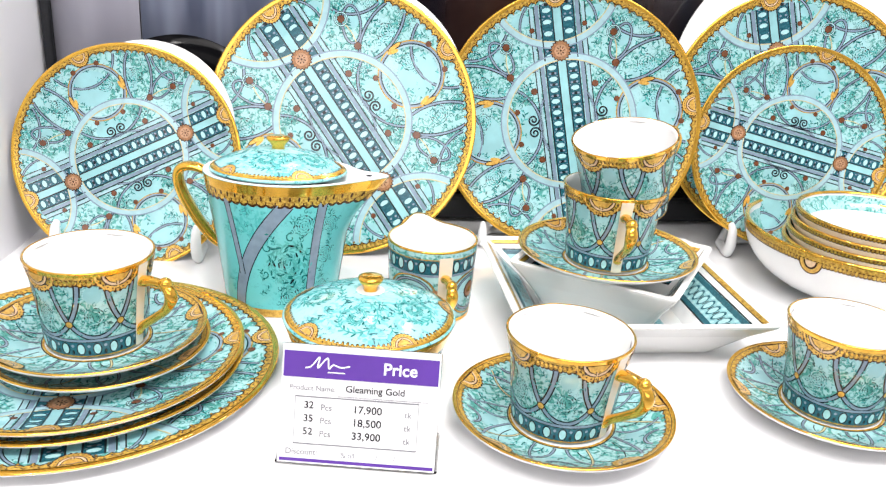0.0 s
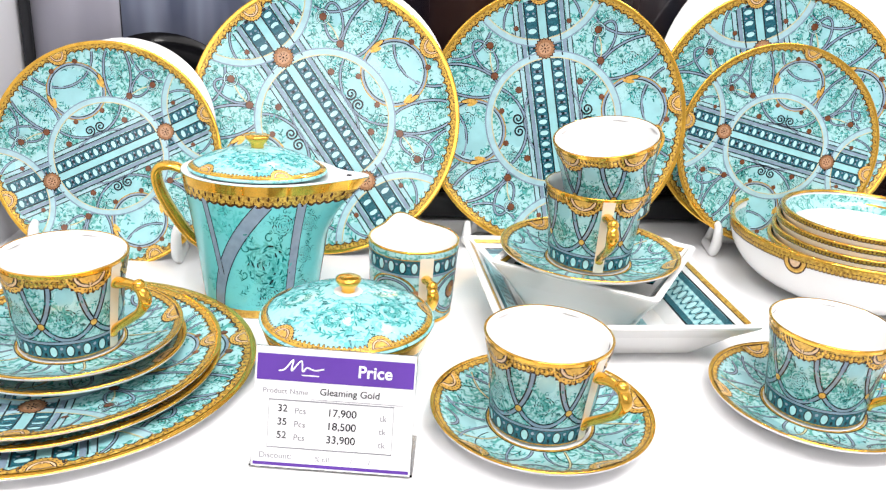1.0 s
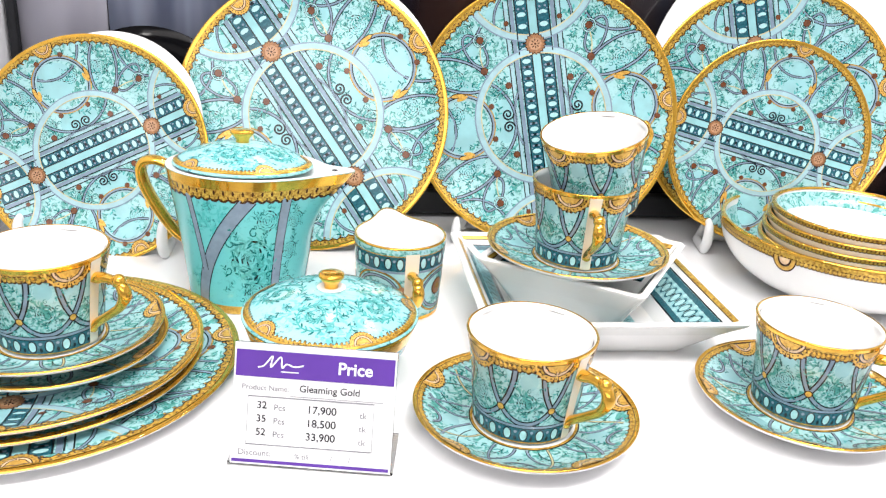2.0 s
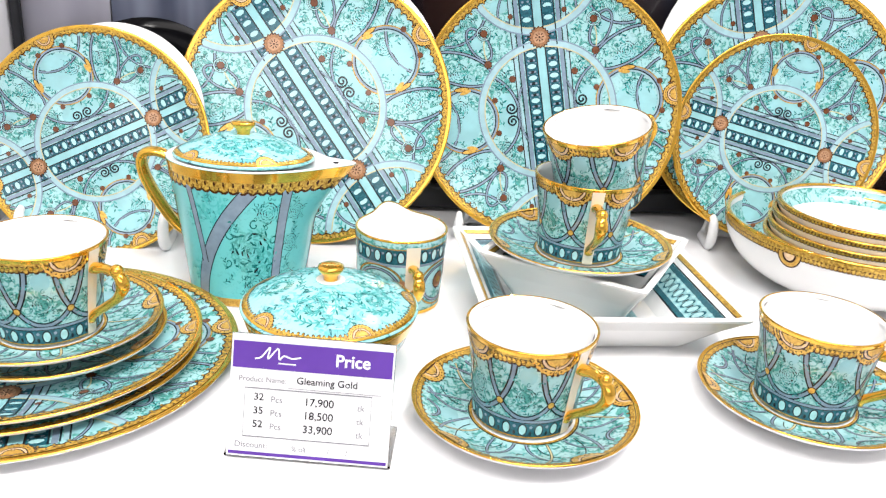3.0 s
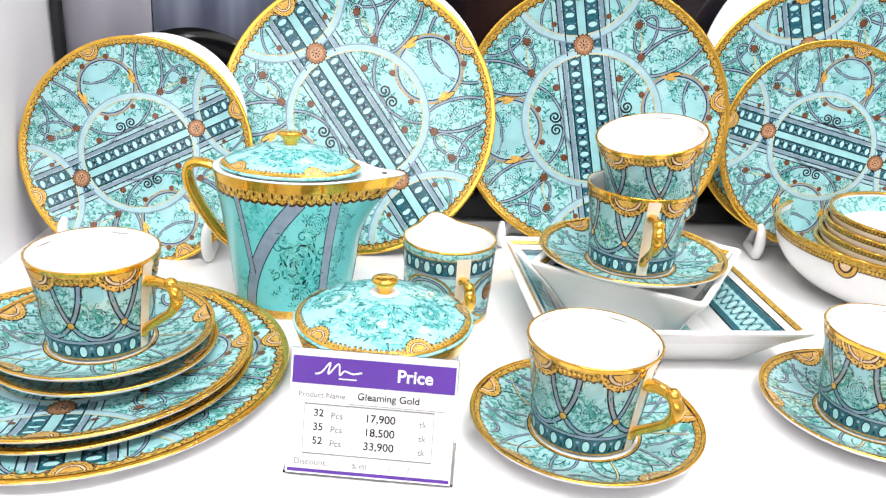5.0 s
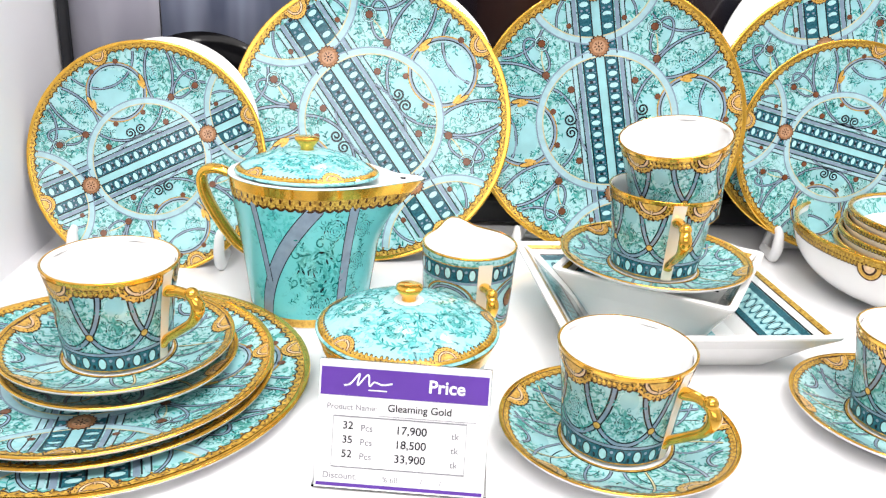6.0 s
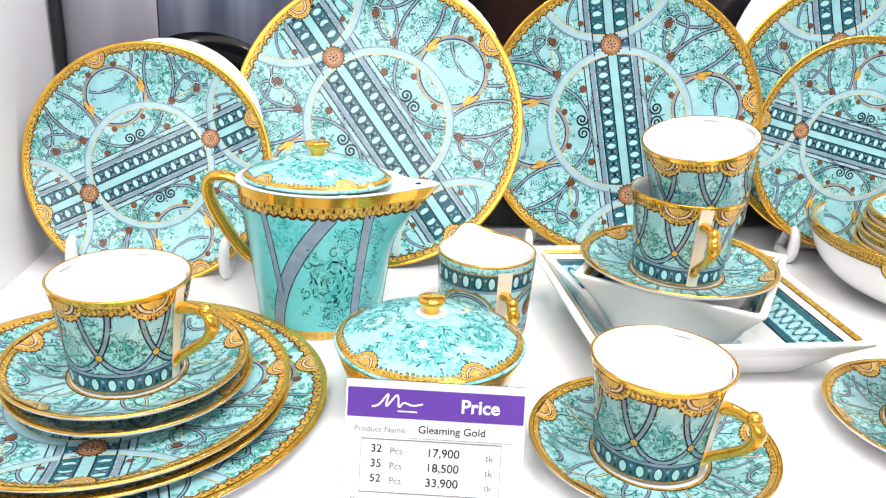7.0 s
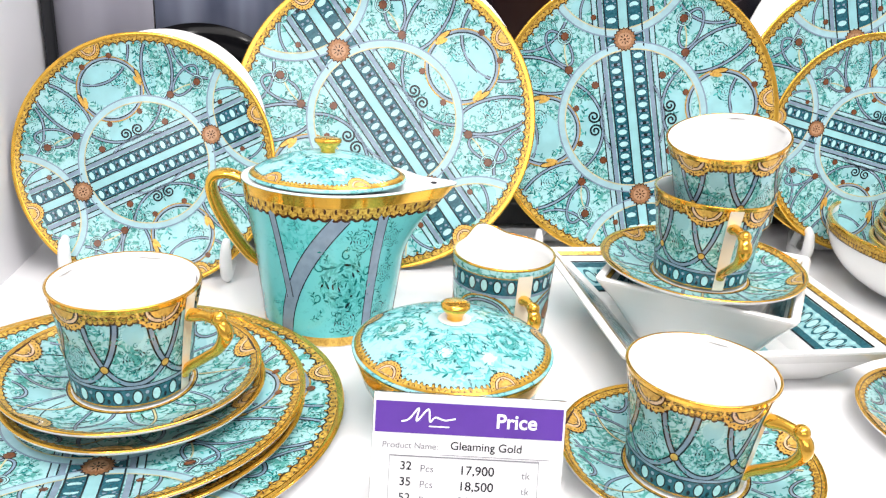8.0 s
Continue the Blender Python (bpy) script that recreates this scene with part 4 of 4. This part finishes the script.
    # handle opposite the beak
    pts = spline([(0.0580, 0, 0.1010), (0.0700, 0, 0.1050), (0.0800, 0, 0.1030), (0.0830, 0, 0.0945), (0.0790, 0, 0.0800), (0.0690, 0, 0.0620), (0.0580, 0, 0.0470), (0.0490, 0, 0.0400)], 7)
    h = part("handle", tube(pts, [0.0032 + 0.0010 * math.sin(math.pi * i / len(pts)) for i in range(len(pts))], 14, 1.7), GOLD, ob, "bright gilded loop handle")
    h.rotation_euler = (0, 0, BEAK + math.pi + 0.15)
    return ob


def lid_edge(P, r, lid):
    def ringline(key, q, w, lift):
        P.arc(key, (0, 0), q, w, lift, n=120)
    ringline("border", r * 0.962, r * 0.042, 3)
    ringline("gilding", r * 0.990, r * 0.022, 4)
    ragged = random.Random(8)
    for i in range(104):
        a, q = 2 * math.pi * i / 104, r * ragged.uniform(0.928, 0.944)
        P.ellipse("border_shadow", (q * math.cos(a), q * math.sin(a)), r * 0.026, r * 0.018, 2, math.degrees(a) + ragged.uniform(-40, 40), 8)
        P.ellipse("border", (q * math.cos(a) * 1.006, q * math.sin(a) * 1.006), r * 0.019, r * 0.012, 3, math.degrees(a), 8)
        P.ellipse("fan_heart", (r * 0.965 * math.cos(a), r * 0.965 * math.sin(a)), r * 0.016, r * 0.005, 4, math.degrees(a) + ragged.uniform(-60, 60), 6)
    for i in range(5):
        a = radians(72 * i - 62)
        P.fan((r * 0.965 * math.cos(a), r * 0.965 * math.sin(a)), r * 0.15, math.degrees(a) + 180, 5, 0.9)
    for i in range(5):
        a = radians(72 * i - 30)
        acanthus(P, (r * 0.58 * math.cos(a), r * 0.58 * math.sin(a)), r * 0.27, 1 if i % 2 else -1, 72 * i + 120, 0.075)
        a += radians(36)
        sprig(P, (r * 0.78 * math.cos(a), r * 0.78 * math.sin(a)), r * 0.10, 72 * i, i)
        sprig(P, (r * 0.36 * math.cos(a), r * 0.36 * math.sin(a)), r * 0.11, 72 * i + 50, i + 1)
        sprig(P, (r * 0.58 * math.cos(a), r * 0.58 * math.sin(a)), r * 0.10, 72 * i + 100, i + 2)


pot = teapot()
pot.matrix_world = pose(-0.1170, 0.6400, 0, 0, 0, 0)


# ---------------------------------------------------------------- sugar bowl
def sugar_bowl():
    ob = thing("sugar_bowl", "round turquoise sugar bowl with domed lid and gilded knob", "sugar bowl")
    prof = [(0, 0.002), (0.026, 0.002), (0.027, 0), (0.031, 0), (0.033, 0.002), (0.043, 0.012), (0.0515, 0.026), (0.0560, 0.040), (0.0570, 0.0440), (0.0555, 0.0445), (0.050, 0.030), (0.03, 0.008), (0, 0.006)]
    part("body", lathe(prof, 96, None, [0] * 4 + [1] * 4 + [0] * (len(prof) - 9)), [WHITE, TURQ], ob)
    part("gilt_rim", lathe([(0.0545, 0.0340), (0.0572, 0.0425), (0.0577, 0.0440), (0.0570, 0.0446), (0.055, 0.0446)], 96), GOLD, ob)
    rs, zs = [0, 0.010, 0.022, 0.034, 0.044, 0.052, 0.0570], [0.0190, 0.0186, 0.0168, 0.0134, 0.0094, 0.0052, 0.0022]
    lid = part("lid", lathe([(0.0, 0.0006), (0.0575, 0.0004), (0.0585, 0.0012), (0.0580, 0.0020)] + [(r, z) for r, z in zip(rs[::-1], zs[::-1])], 112), TURQ_SCROLL, ob, "domed turquoise lid with scrolling leaves and gold lace edge")
    lid.location = (0, 0, 0.0448)
    P = Print(lambda u, v, lift: (u, v, float(np.interp(math.hypot(u, v), rs, zs)) + 0.00025 + lift * LIFT))
    lid_edge(P, 0.0570, lid)
    P.ellipse("white", (0, 0), 0.0095, 0.0095, 4, 0, 24)
    P.emit(lid)
    part("knob", lathe([(0.0048, 0.0), (0.0046, 0.0025), (0.0064, 0.0050), (0.0084, 0.0078), (0.0084, 0.0098), (0.0062, 0.0108), (0, 0.0106)], 36), GOLD, lid, "gilded knob").location = (0, 0, 0.0188)
    return ob


sugar = sugar_bowl()
sugar.matrix_world = pose(-0.0350, 0.5150, 0, 0, 0, 0)


# ---------------------------------------------------------------- creamer
def creamer():
    ob = thing("creamer", "turquoise cream jug with deep teal beaded band and gilded handle", "jug")
    H = 0.0625
    rad = lambda a, z: (0.0325 + 0.0035 * z / H) * (1 + 0.24 * math.exp(-(((a - radians(180) + math.pi) % (2 * math.pi) - math.pi) / 0.30) ** 2) * max(0, z / H - 0.6) / 0.4)
    lip = lambda a, z: 0.0055 * math.exp(-(((a - radians(180) + math.pi) % (2 * math.pi) - math.pi) / 0.35) ** 2) if z > H * 0.9 else 0
    bend = lambda a, r, z: ((rad(a, z) * r) * math.cos(a), (rad(a, z) * r) * math.sin(a), z + lip(a, z))
    prof = [(0, 0.002), (0.84, 0.002), (0.87, 0), (0.95, 0), (1.0, 0.002)] + [(1.0, 0.002 + (H - 0.003) * i / 14) for i in range(1, 15)] + [(0.985, H)] + [(0.945, H - 0.001 - 0.052 * i / 8) for i in range(9)] + [(0.7, 0.005), (0, 0.005)]
    part("body", lathe(prof, 96, bend, [0] * 4 + [1] * 14 + [0] * 12), [WHITE, TURQ], ob)
    part("gilt_rim", lathe([(1.003, H - 0.0014), (1.003, H - 0.0004), (0.985, H + 0.0003), (0.955, H - 0.0003)], 96, bend), GOLD, ob)
    K = 0.035

    def place(u, v, lift):
        a = u / K
        r = rad(a, v) + 0.0001 + lift * LIFT
        return (r * math.cos(a), r * math.sin(a), v + lip(a, v))

    P = Print(place)
    full = 2 * math.pi * K
    line = lambda key, v, w, lift: P.strip(key, [(full * i / 96, v) for i in range(97)], w, lift)
    line("band", 0.0495, 0.0120, 2)
    line("ring_gold", 0.0560, 0.0008, 4)
    line("ribbon", 0.0425, 0.0018, 4)
    line("gilding", 0.0020, 0.0026, 4)
    for i in range(24):
        u = full * i / 24
        P.ellipse("ink", (u, 0.0495), 0.0031, 0.0052, 3, 0, 14)
        P.ellipse("bead", (u, 0.0495), 0.0022, 0.0042, 4, 0, 12)
        P.ellipse("ribbon", (u + full / 48, 0.0520), 0.0011, 0.0011, 4, 0, 8)
    for i in range(4):
        u = full * (i + 0.5) / 4
        P.cord((u, 0.024), 0.0170, 0.0026, 4, squash=0.85)
        P.cord((u, 0.024), 0.0210, 0.0018, 3, squash=0.85, core="ring_gold")
        P.star("fan_heart", (u, 0.026), 0.0078, 5, 16, 0.12)
        P.star("rosette", (u, 0.026), 0.0068, 6, 16, 0.12)
        P.star("gilding", (u, 0.026), 0.0030, 7, 8, 0.3)
        P.star("rosette", (u + 0.020, 0.026), 0.0048, 6, 12, 0.12)
    for i in range(12):
        sprig(P, (full * i / 12, 0.012 if i % 2 else 0.036), 0.0050, 40 * i, i)
        sprig(P, (full * (i + 0.5) / 12, 0.024), 0.0045, 70 * i, i + 1)
    P.strip("cream", [(0, 0.002 + 0.0560 * i / 12) for i in range(13)], 0.0105, 18)
    P.emit(ob)
    ear_handle(ob, 0.0352, 0.0400, 0.0338, 0.0140, 0.0190, 0.0036)
    return ob


jug = creamer()
jug.matrix_world = pose(0.0058, 0.6285, 0, 0, 0, -72)


# ---------------------------------------------------------------- square trays
def square_tray(label, a, b, base, H, well):
    """Flared rectangular dish of outer half sizes a, b: white outside, beaded bands on the sloping sides inside, gold lip."""
    ob = thing("square_tray", label, "tray", "square trays")
    bm = bmesh.new()

    def loop(fa, fb, z, r=0.006, n=4):
        out = []
        for sx, sy, a0 in ((1, 1, 0), (-1, 1, 90), (-1, -1, 180), (1, -1, 270)):
            for i in range(n + 1):
                t = radians(a0 + 90 * i / n)
                out.append(bm.verts.new((sx * (fa - r) + r * math.cos(t), sy * (fb - r) + r * math.sin(t), z)))
        return out

    loops = [loop(a * base - 0.004, b * base - 0.004, 0.0), loop(a * base, b * base, 0.0015, 0.008), loop(a * (base + (1 - base) * 0.6), b * (base + (1 - base) * 0.6), H * 0.62, 0.007),
             loop(a - 0.0006, b - 0.0006, H - 0.003, 0.005), loop(a, b, H - 0.001, 0.005), loop(a - 0.001, b - 0.001, H, 0.004), loop(a - 0.005, b - 0.005, H - 0.0006, 0.004), loop(a * well, b * well, 0.006, 0.006)]
    for p, q in zip(loops, loops[1:]):
        for i in range(len(p)):
            bm.faces.new((p[i], p[(i + 1) % len(p)], q[(i + 1) % len(q)], q[i]))
    bm.faces.new(loops[0][::-1])
    bm.faces.new(loops[-1])
    bmesh.ops.recalc_face_normals(bm, faces=bm.faces)
    body = part("body", bm, WHITE, ob, "", False)
    # printed panels on the four inner slopes
    for side in range(4):
        la, lb = (a, b) if side % 2 == 0 else (b, a)
        ang = radians(90 * side - 90)
        x0, z0, x1, z1 = lb * well, 0.006, lb - 0.005, H - 0.0006

        def place(u, v, lift, ang=ang, la=la, x0=x0, x1=x1, z0=z0, z1=z1):
            half = (la * well) + (la - 0.005 - la * well) * v
            d, z = x0 + (x1 - x0) * v, z0 + (z1 - z0) * v + 0.0002 + lift * LIFT
            s = u * half
            return (d * math.cos(ang) - s * math.sin(ang), d * math.sin(ang) + s * math.cos(ang), z)

        P = Print(place)
        along = lambda v, reach=0.93: [(-reach + 2 * reach * i / 12, v) for i in range(13)]
        P.strip("sky", along(0.50), 0.52, 1)
        P.strip("band", along(0.71), 0.09, 2)
        P.strip("band", along(0.29), 0.09, 2)
        P.strip("ink", along(0.77), 0.025, 3)
        P.strip("ink", along(0.24), 0.025, 3)
        P.strip("border", along(0.925, 0.97), 0.075, 2)
        P.strip("border_shadow", along(0.885, 0.96), 0.015, 3)
        m = 13
        for i in range(m):
            u = -0.86 + 1.72 * i / (m - 1)
            P.ellipse("band", (u, 0.50), 0.054, 0.130, 3, 0, 14)
            P.ellipse("bead", (u, 0.50), 0.042, 0.090, 4, 0, 14)
            if i < m - 1:
                w = u + 0.86 / (m - 1)
                for v in (0.36, 0.64):
                    P.ellipse("bead", (w, v), 0.030, 0.034, 4, 0, 8)
                P.ellipse("ink", (w, 0.50), 0.012, 0.07, 3, 0, 8)
        P.emit(body)
    field = Print(lambda u, v, lift: (u, v, 0.0063 + lift * LIFT))
    for q, key in ((0.70, "sky"),):
        field.blob(key, (0, 0), [(sx * a * well * q, sy * b * well * q) for sx, sy in ((-1, -1), (1, -1), (1, 1), (-1, 1))], 1)
    field.cord((0, 0), min(a, b) * well * 0.5, 0.004, 2)
    strew(field, 26, 0.006, min(a, b) * well * 0.66, 0.011, lambda u, v: True, 4)
    scrolls(field, (a * well * 0.4, -b * well * 0.5), 0.010)
    scrolls(field, (-a * well * 0.4, -b * well * 0.5), 0.010)
    field.star("rosette", (a * well * 0.1, -b * well * 0.55), 0.007, 3)
    field.emit(body)
    return ob


lower = square_tray("large square white tray with turquoise beaded inner sides and gold lip", 0.0975, 0.0905, 0.66, 0.039, 0.56)
lower.matrix_world = pose(0.1545, 0.6235, 0, 0, 0, 7)
upper = square_tray("small square white tray with gold lip inside a larger tray", 0.0655, 0.0655, 0.60, 0.050, 0.58)
upper.matrix_world = pose(0.1525, 0.6275, 0.0075, 0, 0, -27.5)


# ---------------------------------------------------------------- bowls
def bowl(name, R, H, label, group, printed=True, rim=0.0045):
    ob = thing(name, label, "bowl", group)
    prof = [(0, 0.002), (0.42 * R, 0.002), (0.43 * R, 0), (0.50 * R, 0), (0.52 * R, 0.003)]
    for i in range(1, 11):
        t = i / 10
        prof.append((R * (0.52 + 0.48 * math.sin(t * math.pi / 2) ** 0.85), 0.003 + (H - 0.003) * t ** 1.5))
    inner = []
    for i in range(10):
        t = 1 - i / 10
        inner.append((R * (0.52 + 0.48 * math.sin(t * math.pi / 2) ** 0.85) - 0.0028, 0.006 + (H - 0.0062) * t ** 1.5))
    k = len(prof)
    prof += inner + [(0.45 * R, 0.0058), (0, 0.0055)]
    part("body", lathe(prof, 112, None, [0] * (k + 1) + [1] * 4 + [0] * (len(prof) - k - 6)), [WHITE, TURQ if printed else WHITE], ob)
    t1 = (1 - rim * 1.3 / H)
    ra = lambda t: R * (0.52 + 0.48 * math.sin(t * math.pi / 2) ** 0.85)
    za = lambda t: 0.003 + (H - 0.003) * t ** 1.5
    ts = [t1 + (1 - t1) * i / 5 for i in range(6)]
    part("lace_border", lathe([(ra(t) + 0.00025, za(t)) for t in ts], 112), LACE, ob)
    part("gilt_rim", lathe([(ra(ts[4]) + 0.0004, za(ts[4])), (R + 0.0004, H), (R - 0.001, H + 0.0006), (R - 0.003, H + 0.0003), (R - 0.0038, H - 0.0012)], 112), GOLD, ob)
    P = Print(lambda u, v, lift: ((ra(v) + 0.0003 + lift * LIFT) * math.cos(u / R), (ra(v) + 0.0003 + lift * LIFT) * math.sin(u / R), za(v)))
    full = 2 * math.pi * R
    n = int(full / 0.0032)
    for i in range(n):
        P.ellipse("border_shadow", (full * i / n, t1), 0.0019, 0.0016 / H, 0, 0, 8)
        P.ellipse("border", (full * i / n, t1 + 0.0004 / H), 0.0015, 0.0013 / H, 1, 0, 8)
        P.ellipse("fan_heart", (full * (i + 0.5) / n, t1 + 0.3 * (1 - t1)), 0.0010, 0.0004 / H, 2, 0, 6)
    for i in range(6 if rim > 0.004 else 0):
        P.begin("palmette")
        c = (full * (i + 0.5) / 6, t1 + 0.02)
        P.ellipse("border_shadow", c, 0.0105, 0.0095 / H, 2, 0, 18, 180, 360)
        P.ellipse("fan", c, 0.0094, 0.0085 / H, 3, 0, 18, 180, 360)
        P.ellipse("fan_heart", c, 0.0062, 0.0058 / H, 4, 0, 14, 180, 360)
        P.ellipse("blush", c, 0.0046, 0.0044 / H, 5, 0, 12, 180, 360)
        P.done()
    P.emit(ob)
    return ob


serving = bowl("serving_bowl", 0.110, 0.058, "large white serving bowl with gold lace rim holding small bowls", "")
serving.matrix_world = pose(0.4067, 0.7210, 0, 0, 0, 10)
small = bowl("soup_bowl", 0.074, 0.030, "small white bowl with gold lace rim nested in the serving bowl", "nested bowls", True, 0.0016)
small.matrix_world = pose(0.4030, 0.7150, 0.0175, 0, 0, 0)
for i in range(1, 4):
    copy_thing(small, pose(0.4030 + 0.003 * i, 0.7150 + 0.001 * i, 0.0175 + 0.0088 * i, 0, 0, 30 * i))


# ---------------------------------------------------------------- price card
def words(text, size, mat, parent, x, y, z, bold=0.0, align="LEFT", name="lettering"):
    c = bpy.data.curves.new("letters", "FONT")
    c.offset = bold
    c.body, c.size, c.align_x, c.align_y = text, size, align, "CENTER"
    tmp = bpy.data.objects.new("letters", c)
    scene.collection.objects.link(tmp)
    dg = bpy.context.evaluated_depsgraph_get()
    me = bpy.data.meshes.new_from_object(tmp.evaluated_get(dg))
    bpy.data.objects.remove(tmp)
    me.materials.clear()
    me.materials.append(mat)
    ob = new(name, me)
    ob.parent = parent
    ob.location = (x, y, z)
    return ob


card = thing("price_card", "white price card with purple header in a clear acrylic stand", "sign")
W, HC = 0.0905, 0.0690
part("backing", box((W, HC, 0.0006), (0, HC / 2, 0), 0.0), PAPER, card, "", False)
part("acrylic_sheet", box((W + 0.0006, HC + 0.0004, 0.0016), (0, HC / 2, -0.0015), 0.0003), ACRYL, card, "clear acrylic sheet", False)
part("header", box((W - 0.002, 0.0150, 0.0002), (0, HC - 0.0112, 0.0005)), PURPLE, card, "purple header strip", False)
part("foot_strip", box((W - 0.002, 0.0018, 0.0002), (0, 0.0020, 0.0005)), PURPLE, card, "purple foot strip", False)
Z = 0.00065
words("Price", 0.0096, PAPER, card, 0.0125, HC - 0.0112, Z + 0.0001, 0.00022)
P = Print(lambda u, v, lift: (u, v, Z + 0.0001 + lift * LIFT))
swash = spline([(-0.0320, HC - 0.0132), (-0.0285, HC - 0.0120), (-0.0240, HC - 0.0065), (-0.0248, HC - 0.0128), (-0.0195, HC - 0.0068), (-0.0185, HC - 0.0128), (-0.0160, HC - 0.0106), (-0.0115, HC - 0.0118), (-0.0065, HC - 0.0108)], 6)
P.strip("paper", swash, 0.0009, 0)
P.strip("paper", [(-0.0190 + 0.0098 * i / 4, HC - 0.0150) for i in range(5)], 0.0007, 0)
PRINTS["paper"] = ("emblem", PAPER)
PRINTS["rule"] = ("ruled_box", FAINT)
P.strip("rule", [(-0.0366, 0.0393), (0.0340, 0.0393), (0.0340, 0.0118), (-0.0366, 0.0118)], 0.0006, 0, None, True)
P.strip("rule", [(-0.0130, 0.0405), (0.0390, 0.0405)], 0.0003, 0)
P.emit(card)
words("Product Name:", 0.0043, FAINT, card, -0.0405, 0.0442, Z)
words("Gleaming Gold", 0.0056, TEXT, card, -0.0083, 0.0450, Z, 0.00004)
for i, (a, b) in enumerate((("32", "17,900"), ("35", "18,500"), ("52", "33,900"))):
    y = 0.0333 - 0.0077 * i
    words(a, 0.0058, TEXT, card, -0.0316, y + 0.0010, Z, 0.00004)
    words("Pcs", 0.0050, FAINT, card, -0.0220, y, Z)
    words(b, 0.0062, TEXT, card, -0.0035, y, Z, 0.00005)
    words("tk", 0.0050, FAINT, card, 0.0262, y - 0.0010, Z)
words("Discount:", 0.0048, FAINT, card, -0.0410, 0.0068, Z)
words("% till", 0.0042, FAINT, card, -0.0090, 0.0062, Z)
words("/       /", 0.0046, FAINT, card, 0.0110, 0.0062, Z)
foot = part("acrylic_foot", box((W + 0.003, 0.040, 0.0016), (0, 0.020, 0.0), 0.0004), ACRYL, card, "clear acrylic foot", False)
foot.rotation_euler = (radians(-73.5), 0, 0)
card.matrix_world = pose(-0.0330, 0.4040, 0.0020, 73.5, 0, -2.5)
